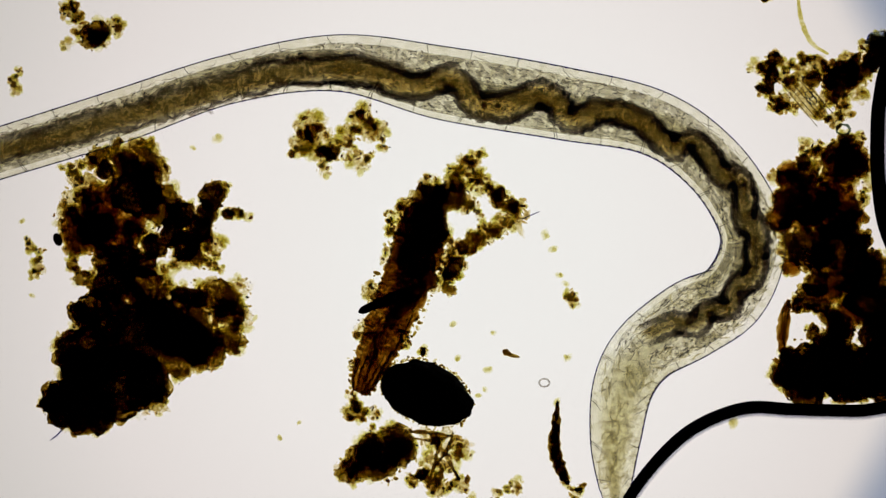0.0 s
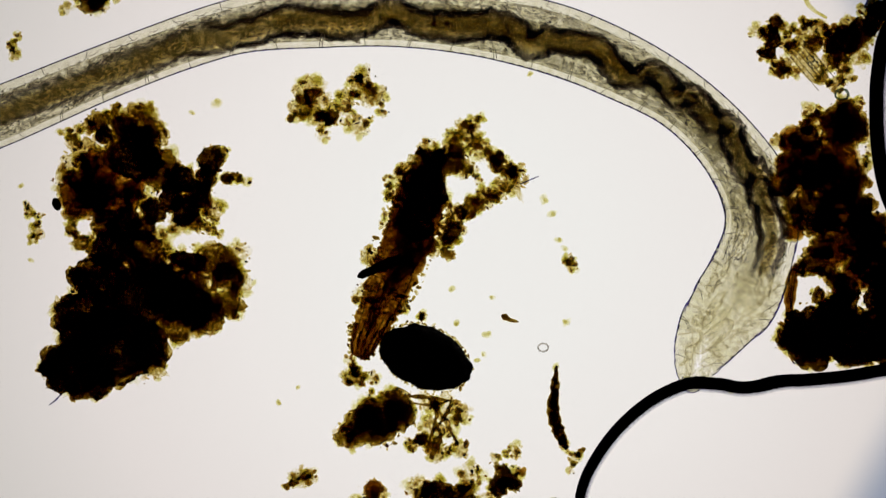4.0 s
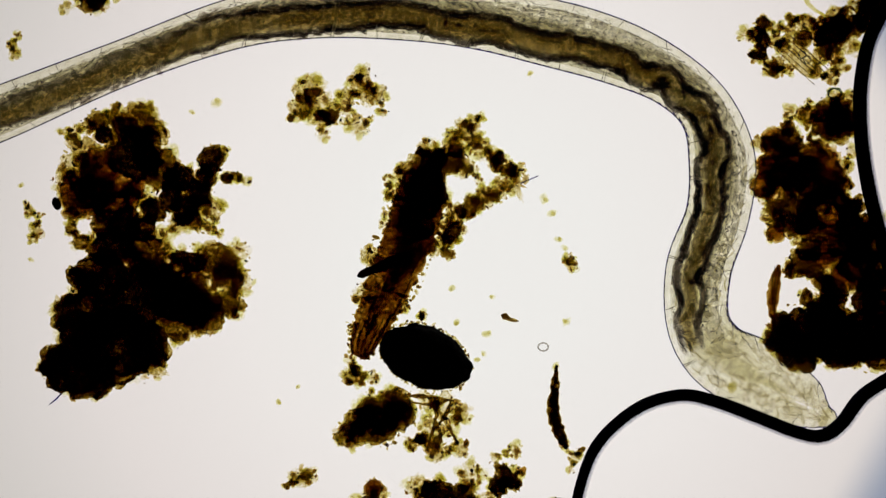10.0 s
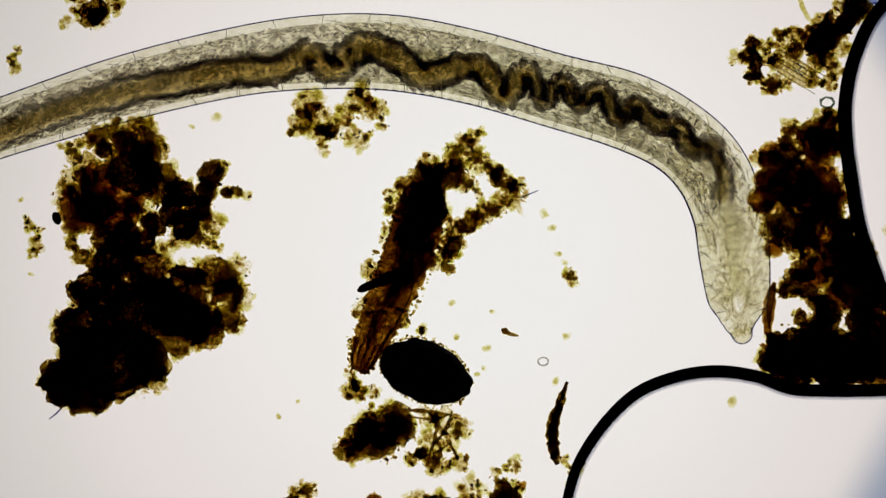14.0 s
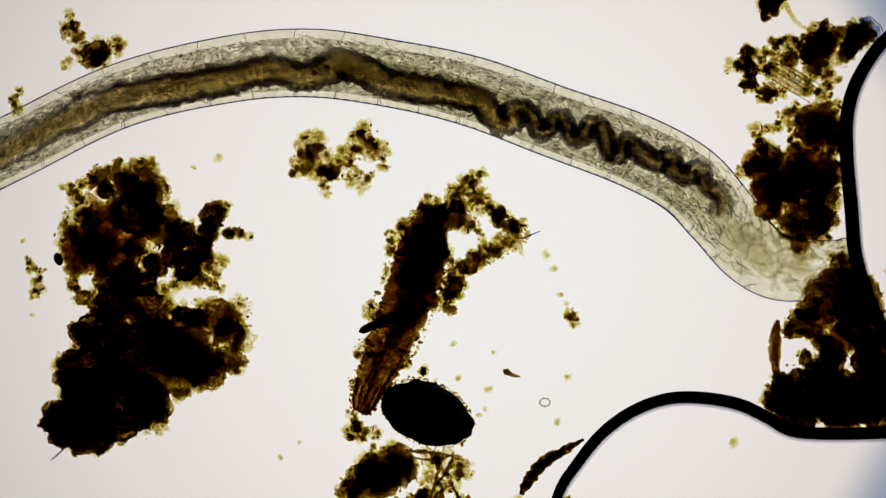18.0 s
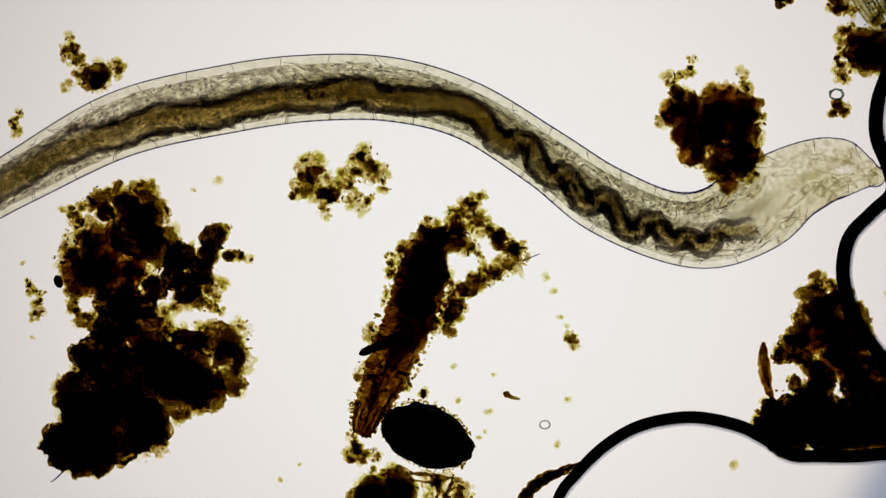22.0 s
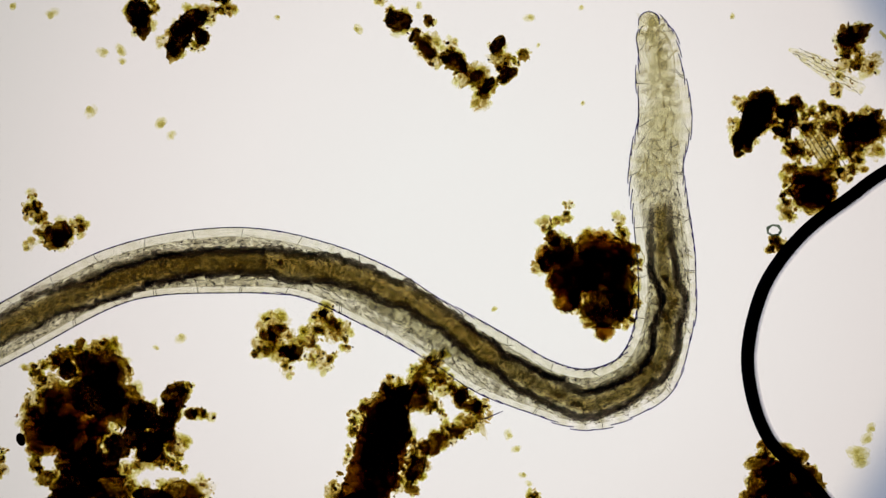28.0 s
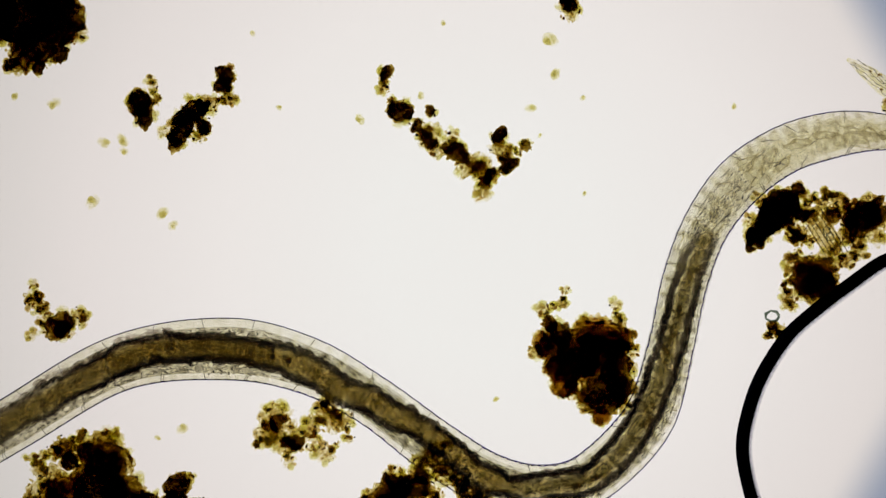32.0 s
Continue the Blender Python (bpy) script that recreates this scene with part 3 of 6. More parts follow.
                link_mesh("coat", v + (rng.uniform(-6, 6), sign * (rng.uniform(3, 10) if sign > 0 else rng.uniform(2, 5)), 2), fc, COAT, rim, depth=rng.uniform(0.3, 1.1) * np.abs(BALLS[3][0][:, 2]) ** 1.2)
            n = 6 if f < FORE else 3
            spots = [(rng.uniform(-step, step), -sign * (rng.exponential(0.45) * fat - fat - 0.3), wall) for k in range(n)]
            grains(rng, spots, rng.uniform(0.6, 1.3, n) if f < -0.25 else rng.uniform(0.6, 1.7, n), "granulation", SOOT, rim)
            flanks.append((rim, sign))
        links_.append((ob, flanks))
    return worm, halves, lobe, links_


FORE = 0.42  # where the dark narrow fore-gut begins


def gut_station(j):
    """How far the gut's link j lies from the grain (0) to the gut's front end (1)."""
    return (j - BEHIND) / (GUTS - 1 - BEHIND)


def gut_half(j):
    """Half the gut's width and the thickness of its wall at link j."""
    f = gut_station(j)
    if f < 0:
        half, wall = 20.5 + 5.5 * min(1, max(0, (f + 0.62) / 0.5)), 4.5 + 3.5 * min(1, max(0, (f + 0.35) / 0.25))
    elif f < FORE:
        half, wall = 26 + 1.2 * math.sin(f * 30), 8.0
    else:
        half, wall = 22.5 - 6 * min(1, max(0, (f - 0.75) / 0.25)), 6.6
    near = abs(f - FORE) / 0.03
    if near < 1:
        half -= 3 * (1 - near)
    return half * (1 + 0.05 * math.sin(j * 0.9) + 0.03 * math.sin(j * 2.3)), wall


def move_worm(halves, lobe, links_):
    def put(x, y, z, h):
        return Matrix.Translation(Vector(((x - 784) * U, (441 - y) * U, z * U))) @ Matrix.Rotation(h, 4, "Z")
    times = [key[0] for key in SPINES]
    flank = {sign: [edges(k, sign) for k in range(len(SPINES))] for sign in (1, -1)}
    for i, pair in enumerate(halves):
        for ob, sign in pair:
            walk(ob, [(t, put(*flank[sign][k][0][i], 30 - 0.25 * (i % 2), flank[sign][k][1][i])) for k, t in enumerate(times)])
    walk(lobe, [(k[0], put(*k[1][-1, :2], 29, headings(k[1][:, :2])[-1])) for k in SPINES])
    rng = np.random.default_rng(8)
    width = np.array([gut_half(j)[0] - 1.0 - 0.75 * gut_half(j)[1] for j in range(GUTS)])
    fore = np.clip([(gut_station(j) - FORE) / 0.04 for j in range(GUTS)], 0, 1)
    fuller, reach = [], 9  # stretched straight, the fore-gut is wider than in its loops
    for key in SPINES:
        run = np.concatenate([[0], np.cumsum(np.linalg.norm(np.diff(key[2], axis=0), axis=1))])
        lo, hi = np.clip(np.arange(GUTS) - reach, 0, GUTS - 1), np.clip(np.arange(GUTS) + reach, 0, GUTS - 1)
        slack = (run[hi] - run[lo]) / np.maximum(np.linalg.norm(key[2][hi] - key[2][lo], axis=1), 1.0)
        fuller.append(fore * np.interp(np.convolve(slack, np.ones(7) / 7, "same"), [1.03, 1.12, 1.35], [5.5, 1.0, -5.0]))
    turns = steady([key[3] for key in SPINES])
    rims = {}
    for sign in (1, -1):  # fine knobs on slow bulges
        bumps = rng.normal(0, 1.5, GUTS) + np.convolve(rng.normal(0, 5.5, GUTS), np.ones(6) / 6, "same")
        places = []
        for key, more in zip(SPINES, fuller):
            bend = np.gradient(np.unwrap(key[3])) / np.maximum(np.linalg.norm(np.gradient(key[2], axis=0), axis=1), 0.5)
            inner = np.maximum(5.0, 0.6 / np.maximum(bend * sign, 1e-6))  # inside a tight bend the wall is drawn together
            places.append(key[2] - sign * np.minimum(width + more + bumps * (1 - 0.5 * fore), inner)[:, None] * np.stack([np.sin(key[3]), np.cos(key[3])], 1))
        rims[sign] = places
    for j, (ob, flanks) in enumerate(links_):
        walk(ob, [(t, put(*SPINES[k][2][j], 30 - 0.2 * (j % 2), turns[k][j])) for k, t in enumerate(times)])
        for side, sign in flanks:
            walk(side, [(t, put(*rims[sign][k][j], 30 - 0.2 * (j % 2), turns[k][j])) for k, t in enumerate(times)])


# ---- the two air bubbles: curved edges painted black for refracted light, in short rigid links ----
LINKS = 64


def low_rim(t, pts):
    RIM_KEYS["low"].append((t, pts))


def side_rim(t, pts):
    RIM_KEYS["side"].append((t, pts))


def build_rim(label, inward, longest):
    bubble = new("air_bubble")
    bubble.location = spot(784, 441)
    tagged(bubble, label, "bubble", "air bubbles under the cover glass")
    made = []
    long = longest / (LINKS - 1) * 1.5
    for i in range(LINKS):
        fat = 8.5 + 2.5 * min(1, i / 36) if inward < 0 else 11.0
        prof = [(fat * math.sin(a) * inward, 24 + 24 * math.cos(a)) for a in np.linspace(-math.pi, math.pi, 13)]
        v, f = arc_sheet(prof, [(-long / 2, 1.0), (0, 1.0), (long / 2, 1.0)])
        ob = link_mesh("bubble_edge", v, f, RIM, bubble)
        # soft bluish fringe of refracted light, painted along the inner side
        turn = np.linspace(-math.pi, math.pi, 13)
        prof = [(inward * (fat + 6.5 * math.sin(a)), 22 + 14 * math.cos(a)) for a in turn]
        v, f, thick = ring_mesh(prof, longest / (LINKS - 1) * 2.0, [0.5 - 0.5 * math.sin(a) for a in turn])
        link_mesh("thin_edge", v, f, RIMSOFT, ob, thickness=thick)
        made.append(ob)
    return bubble, made


def move_rim(made, keys):
    rows = [[] for _ in made]
    for t, pts in keys:
        line, s = glide(pts)
        p = along(line, s, np.linspace(0, s[-1], len(made)))
        h = headings(p[:, :2])
        for i in range(len(made)):
            rows[i].append((t, Matrix.Translation(Vector(((p[i, 0] - 784) * U, (441 - p[i, 1]) * U, 0.2 * (i % 2) * U))) @ Matrix.Rotation(h[i], 4, "Z")))
    for ob, r in zip(made, rows):
        walk(ob, r)


# ---- still litter ----
clump("litter_crumb", "large black crumb with rusty brown edge and pale amber grains", "litter crumb", [
    (248, 228, 44, "m"), (238, 280, 46, "k"), (280, 298, 38, "m"), (255, 250, 30, "m"), (215, 225, 26, "m"), (172, 212, 20, "m"), (180, 238, 15, "k"), (200, 192, 12, "m"), (150, 222, 13, "b"),
    (122, 250, 13, "b"), (128, 232, 12, "y"), (108, 232, 8, "y"), (150, 268, 26, "b"), (135, 300, 34, "b"), (112, 325, 24, "b"), (175, 300, 38, "r"), (140, 352, 34, "r"),
    (168, 340, 36, "r"), (205, 345, 40, "r"), (235, 338, 24, "r"), (125, 370, 20, "b"), (165, 372, 24, "b"), (318, 315, 24, "k"), (300, 345, 26, "k"), (325, 372, 26, "k"),
    (372, 284, 24, "k"), (360, 318, 20, "k"), (348, 345, 24, "k"), (398, 316, 11, "k"), (412, 312, 10, "m"), (432, 318, 9, "y"), (395, 268, 9, "b"), (375, 372, 20, "b"),
    (340, 388, 22, "m"), (310, 400, 16, "b"), (365, 405, 13, "y"), (252, 352, 16, "y"), (270, 372, 22, "k"), (220, 400, 34, "k"), (185, 398, 28, "m"), (250, 405, 24, "k"),
    (120, 405, 12, "m"), (138, 430, 15, "m"), (162, 420, 13, "y"), (268, 420, 20, "y"), (385, 415, 8, "y"), (255, 188, 12, "y")], 1)
clump("litter_crumb", "very large coal-black crumb with translucent yellowish rim on the slide", "litter crumb", [
    (195, 440, 38, "k"), (180, 490, 45, "k"), (142, 500, 26, "k"), (260, 455, 42, "m"), (330, 462, 26, "k"), (380, 468, 40, "m"), (325, 510, 50, "m"), (300, 520, 45, "k"), (250, 530, 65, "k"),
    (402, 492, 28, "m"), (425, 500, 22, "y"), (402, 540, 28, "m"), (365, 558, 38, "m"), (340, 540, 40, "m"), (352, 560, 24, "k"), (315, 580, 30, "m"), (150, 575, 50, "k"), (198, 610, 74, "k"),
    (140, 640, 46, "k"), (95, 640, 28, "k"), (78, 655, 14, "k"), (108, 678, 24, "k"), (135, 688, 22, "k"), (172, 688, 20, "k"), (258, 615, 40, "k"), (268, 655, 22, "b"), (92, 648, 24, "k"), (105, 555, 22, "b"), (185, 660, 26, "k"), (418, 450, 22, "y")], 2)
clump("litter_tuft", "loose tuft of brown and amber grains on the slide", "litter crumb", [
    (545, 158, 26, "b"), (560, 190, 32, "b"), (527, 195, 20, "b"), (585, 207, 14, "k"), (511, 208, 7, "k"), (612, 178, 20, "b"), (640, 148, 26, "b"),
    (634, 135, 8, "k"), (665, 168, 20, "b"), (632, 224, 18, "y"), (570, 238, 13, "y"), (676, 196, 10, "y"), (565, 205, 10, "k")], 3)
clump("litter_crumb", "brown crumb with amber tip beside the worm", "litter crumb", [
    (115, -78, 9, "y"), (122, -44, 20, "b"), (122, -50, 8, "k"), (162, -3, 27, "m"), (165, 2, 16, "k"), (196, -18, 18, "b"), (135, -15, 14, "y"), (112, 12, 11, "y")], 4)
clump("litter_strand", "forked strand of brown grains round a piece of bark", "litter crumb", [
    (762, 295, 34, "m"), (772, 290, 24, "k"), (730, 310, 34, "b"), (752, 345, 40, "k"), (805, 285, 24, "m"), (806, 258, 26, "b"), (830, 236, 24, "b"), (838, 214, 14, "y"), (850, 208, 9, "y"), (850, 262, 20, "b"), (872, 272, 16, "y"), (800, 240, 14, "y"), (882, 280, 14, "k"), (876, 292, 12, "k"),
    (745, 270, 10, "k"), (822, 302, 14, "b"), (838, 296, 10, "y"), (908, 318, 24, "b"), (920, 300, 12, "b"), (898, 300, 14, "m"), (884, 338, 20, "b"), (858, 352, 20, "b"), (832, 366, 20, "m"), (806, 378, 18, "b"), (790, 395, 12, "b"), (848, 322, 8, "y"), (685, 320, 10, "y"), (690, 352, 9, "y"), (692, 395, 20, "y"), (640, 520, 20, "y"), (656, 455, 18, "b"),
    (765, 440, 16, "b"), (695, 340, 16, "y"), (760, 262, 18, "y"), (735, 395, 34, "k"), (722, 440, 30, "m"), (712, 475, 24, "m"), (690, 505, 15, "m"), (668, 545, 13, "b"), (655, 580, 12, "b"), (712, 545, 10, "b")], 5)
clump("litter_crumb", "small dark brown crumb beside the bark", "litter crumb", [(800, 412, 20, "k"), (792, 450, 12, "m"), (778, 430, 9, "b")], 6)
clump("litter_crumb", "elongated dark olive crumb with grainy crust", "litter crumb", [
    (618, 770, 26, "m"), (640, 755, 34, "m"), (652, 735, 28, "m"), (668, 742, 36, "m"), (702, 722, 32, "m"), (708, 738, 28, "m"), (680, 765, 26, "m"), (690, 702, 16, "b"), (655, 705, 12, "y"), (622, 790, 12, "b")], 7)
clump("litter_crumb", "knot of amber plant shreds and brown grains", "litter crumb", [
    (755, 715, 20, "y"), (790, 720, 26, "y"), (760, 765, 22, "y"), (772, 805, 18, "b"), (815, 798, 16, "b"), (728, 790, 12, "b"), (745, 780, 12, "k"), (820, 735, 16, "y"), (795, 760, 16, "y")], 8)
clump("litter_crumb", "small brown crumb between the bark and the black seed", "litter crumb", [(625, 668, 20, "b"), (660, 672, 13, "y"), (618, 640, 10, "y"), (628, 660, 10, "k")], 9)
clump("litter_crumb", "spread of dark crumbs and amber shreds", "litter crumb", [
    (740, 868, 22, "b"), (775, 875, 26, "k"), (832, 845, 26, "y"), (875, 815, 10, "y"), (912, 800, 13, "b"), (900, 848, 22, "k"), (852, 905, 28, "b"), (820, 885, 22, "k"),
    (882, 865, 18, "k"), (888, 925, 28, "b"), (942, 930, 26, "b"), (990, 918, 30, "k"), (735, 918, 18, "b"), (925, 838, 8, "r")], 10)
clump("litter_crumb", "black crumb with an orange cap", "litter crumb", [(655, 920, 44, "k"), (620, 935, 34, "k"), (575, 935, 28, "k"), (660, 868, 16, "r"), (670, 880, 16, "y"), (690, 930, 26, "k")], 11)
clump("litter_crumb", "small pale crumb of amber grains", "litter crumb", [(530, 850, 20, "y"), (545, 845, 14, "b"), (508, 862, 8, "k"), (510, 912, 12, "y"), (480, 938, 10, "y")], 12)
clump("litter_crumb", "black crumb at the slide's far side", "litter crumb", [(70, 950, 34, "k"), (100, 945, 16, "b")], 13)
clump("litter_crumb", "large black crumb with grainy brown edge", "litter crumb", [
    (100, -570, 75, "k"), (168, -555, 42, "k"), (120, -505, 38, "k"), (92, -478, 24, "b"), (162, -492, 18, "k"), (195, -525, 16, "b"), (125, -465, 14, "k"), (75, -470, 14, "k"), (20, -560, 60, "k")], 14)
clump("litter_crumb", "small black crumb with amber tip", "litter crumb", [(306, -400, 24, "k"), (313, -378, 19, "k"), (328, -432, 11, "y"), (320, -442, 8, "b"), (333, -406, 9, "k")], 15)
clump("litter_crumb", "slanting chain of black and brown crumbs", "litter crumb", [
    (457, -452, 16, "k"), (452, -434, 16, "k"), (464, -408, 13, "b"), (428, -402, 18, "b"), (398, -382, 27, "k"), (378, -348, 27, "k"), (418, -358, 14, "k"), (414, -342, 12, "y"), (347, -348, 10, "y")], 16)
clump("litter_crumb", "bent chain of brown crumbs and flakes", "litter crumb", [
    (744, -454, 14, "k"), (737, -427, 12, "b"), (767, -385, 22, "k"), (797, -360, 12, "k"), (822, -343, 22, "b"), (834, -318, 16, "b"), (862, -342, 13, "y"), (868, -312, 20, "k"),
    (892, -287, 22, "b"), (917, -282, 22, "b"), (917, -242, 17, "y"), (945, -344, 15, "k"), (948, -318, 18, "b"), (962, -289, 16, "k"), (992, -325, 11, "k"), (928, -270, 14, "k"), (815, -340, 12, "k")], 17)
clump("litter_crumb", "small round black crumb on the slide", "litter crumb", [(822, -387, 10, "k")], 18)
clump("litter_crumb", "small brown crumb with grainy edge", "litter crumb", [(1067, -570, 20, "b"), (1070, -575, 14, "k")], 19)
clump("litter_crumb", "small star of brown needles", "litter crumb", [(1012, 468, 14, "b"), (1008, 460, 10, "y")], 20)
clump("litter_crumb", "small group of olive grains", "litter crumb", [(45, 375, 9, "b"), (60, 410, 14, "y"), (52, 425, 9, "b"), (65, 380, 7, "y"), (40, 362, 6, "y")], 21)
clump("litter_crumb", "small crumb of pale olive grains by the worm", "litter crumb", [(18, 92, 11, "y"), (14, 78, 8, "b"), (26, 60, 6, "y")], 23)
clump("litter_crumb", "loose greenish crumbs under the splinter", "litter crumb", [(1000, 792, 8, "b"), (1018, 814, 10, "b"), (1030, 802, 8, "m"), (1012, 836, 7, "y")], 24)
clump("litter_crumb", "small dark speck beside the seed", "litter crumb", [(748, 560, 8, "b"), (746, 562, 7, "k")], 22)


def seed_thing():
    rng = np.random.default_rng(30)
    thing = tagged(new("seed"), "black oval seed with a fuzzy crusted rim", "seed")
    thing.location = spot(752, 632)
    v, f = lump_mesh(rng, 81, 53, 44, 5, 0.1, radians(-22))
    link_mesh("seed_coat", rests(v), f, COAL, thing)
    rows = []
    for i in range(230):
        a, d = rng.uniform(0, 6.283), rng.normal(1.02, 0.03)
        x, y = 80 * d * math.cos(a), 53 * d * math.sin(a)
        c, s = math.cos(radians(-22)), math.sin(radians(-22))
        rows.append((x * c - y * s, x * s + y * c, rng.uniform(4, 50), rng.uniform(1.4, 3.6)))
    grains(rng, [r[:3] for r in rows], [r[3] for r in rows], "crust", GRAINY, thing, deep=[rng.choice([0.8, 2.0, 5.0]) for r in rows])


def bark_thing():
    """A flat strip, dense and black above, thinning to red-brown below, with lengthwise cell rows, cracks and a ragged lower end."""
    rng = np.random.default_rng(31)
    thing = tagged(new("bark_strip"), "dark red-brown strip of bark with lengthwise grooves", "bark")
    thing.location = spot(705, 480)
    line, s = glide([(752, 300, 30), (746, 335, 44), (736, 385, 47), (718, 435, 46), (697, 485, 44), (676, 535, 40), (655, 580, 32), (642, 612, 25), (633, 634, 14)])
    n, sides = 64, 16
    p = along(line, s, np.linspace(0, s[-1], n))
    v, f = rod_mesh([(x - 705 + rng.normal(0, 1.0), 480 - y, 14) for x, y, w in p], [w * rng.uniform(0.9, 1.06) for x, y, w in p], sides, 0.28)
    dark = np.interp(np.arange(n), [0, 10, 30, 42, 63], [4.5, 6.5, 6.5, 4.8, 4.5])
    link_mesh("bark_plate", v, f, BARKY, thing, depth=[d * abs(math.sin(6.28318 * k / sides)) ** 0.35 for d in dark for k in range(sides)])

    def streak(o, lo, hi, thick, z):
        pts, rad = [], []
        for at in np.linspace(lo, hi, 14) * s[-1]:
            x, y, w = along(line, s, [at])[0]
            pts.append((x - 705 + o * w * 0.92 + rng.normal(0, 0.7), 480 - y - o * w * 0.42 + rng.normal(0, 0.7), z))
            rad.append(thick * rng.uniform(0.5, 1.4))
        return rod_mesh(pts, rad, 6, 1.0)
    for k in range(12):
        lo = rng.uniform(0.3, 0.75)
        v, f = streak(rng.uniform(-0.8, 0.8), lo, min(0.99, lo + rng.uniform(0.12, 0.4)), rng.uniform(0.8, 2.0), 22)
        link_mesh("bark_ridge", v, f, GROOVE, thing)
    for k in range(5):  # splinters of the torn lower end
        o = -0.8 + 0.4 * k
        v, f = streak(o, rng.uniform(0.8, 0.88), rng.uniform(0.98, 1.03), rng.uniform(2.5, 4.5), 16)
        link_mesh("bark_splinter", v, f, BARKY, thing, depth=[4.0 * abs(math.sin(6.28318 * j / 6)) for i in range(14) for j in range(6)])
    rows = []
    for i in range(170):
        x, y, w = along(line, s, [rng.uniform(0, s[-1])])[0]
        o = rng.choice([-1, 1]) * rng.normal(1.0, 0.13)
        rows.append((x - 705 + o * w * 0.95, 480 - y - o * w * 0.42, rng.uniform(3, 24), rng.uniform(1.5, 5)))
    grains(rng, [r[:3] for r in rows], [r[3] for r in rows], "crust", GRAINY, thing, deep=[rng.choice([0.8, 2.0, 5.0]) for r in rows])


def rod_thing(name, label, category, pts, rad, mat, part_name="shaft", ragged=0.0, dark=None):
    cx, cy = pts[len(pts) // 2][:2]
    thing = tagged(new(name), label, category)
    thing.location = spot(cx, cy)
    line, s = glide([(x, y, r) for (x, y), r in zip(pts, rad)])
    p = along(line, s, np.linspace(0, s[-1], max(6, int(s[-1] / 6))))
    rng = np.random.default_rng(len(label))
    v, f = rod_mesh([(x - cx + rng.normal(0, 3 * ragged), cy - y, 0) for x, y, r in p], [max(r, 0.6) * (1 + rng.uniform(-ragged, ragged)) for x, y, r in p], 8, 0.8)
    link_mesh(part_name, rests(v), f, mat, thing, depth=None if dark is None else [0.5 * dark * abs(math.sin(6.28318 * k / 8)) ** 0.5 for x in p for k in range(8)])
    return thing


seed_thing()
bark_thing()
rod_thing("black_rod", "short straight black rod across the bark", "rod", [(631, 491), (634, 490), (642, 486), (660, 478), (685, 468), (712, 455)], [1.5, 5, 7.5, 8, 10, 9], COAL)
rod_thing("hair", "fine pale hair beside the black crumb", "hair", [(80, 720), (92, 711), (102, 700)], [0.8, 1.4, 1.2], VIOLET_LINE)
rod_thing("hair", "thin violet hair at the strand's end", "hair", [(922, 325), (938, 318), (955, 311)], [1.4, 1.1, 0.7], VIOLET_LINE)
rod_thing("speck", "small dark green splinter", "splinter", [(888, 559), (894, 562), (904, 567), (918, 571)], [1.5, 6, 5, 1], HUMIC, "shaft", 0.3, 12.0)


for points, rad in (([(722, 704), (760, 706), (802, 713)], [3, 4, 2]), ([(728, 716), (765, 720), (795, 712)], [2, 3, 2]), ([(762, 716), (785, 745), (812, 790)], [3, 5, 2]),
                    ([(775, 712), (770, 750), (758, 792)], [2, 4, 3]), ([(800, 705), (790, 735), (768, 765)], [2, 4, 2]), ([(782, 770), (772, 790), (762, 815)], [4, 9, 4])):
    rod_thing("plant_fibre", "torn olive-brown plant fibre in the knot of shreds", "plant shred", points, rad, HUMIC, "strand", 0.3, 9.0)


def ring_thing(x, y, r, thick, label, mat, n=20):
    thing = tagged(new("diatom_ring"), label, "diatom")
    thing.location = spot(x, y)
    pts = [(r * 1.15 * math.cos(6.2832 * k / n), r * 0.9 * math.sin(6.2832 * k / n), 0) for k in range(n + 1)]
    v, f = rod_mesh(pts, [thick * (1 + 0.35 * math.sin(2.6 * (k % n))) for k in range(n + 1)], 6, 1.0, False)
    link_mesh("shell", rests(v), f, mat, thing)
    return thing


ring_thing(963, 617, 8, 1.5, "small clear ring-shaped diatom shell", FOLD)


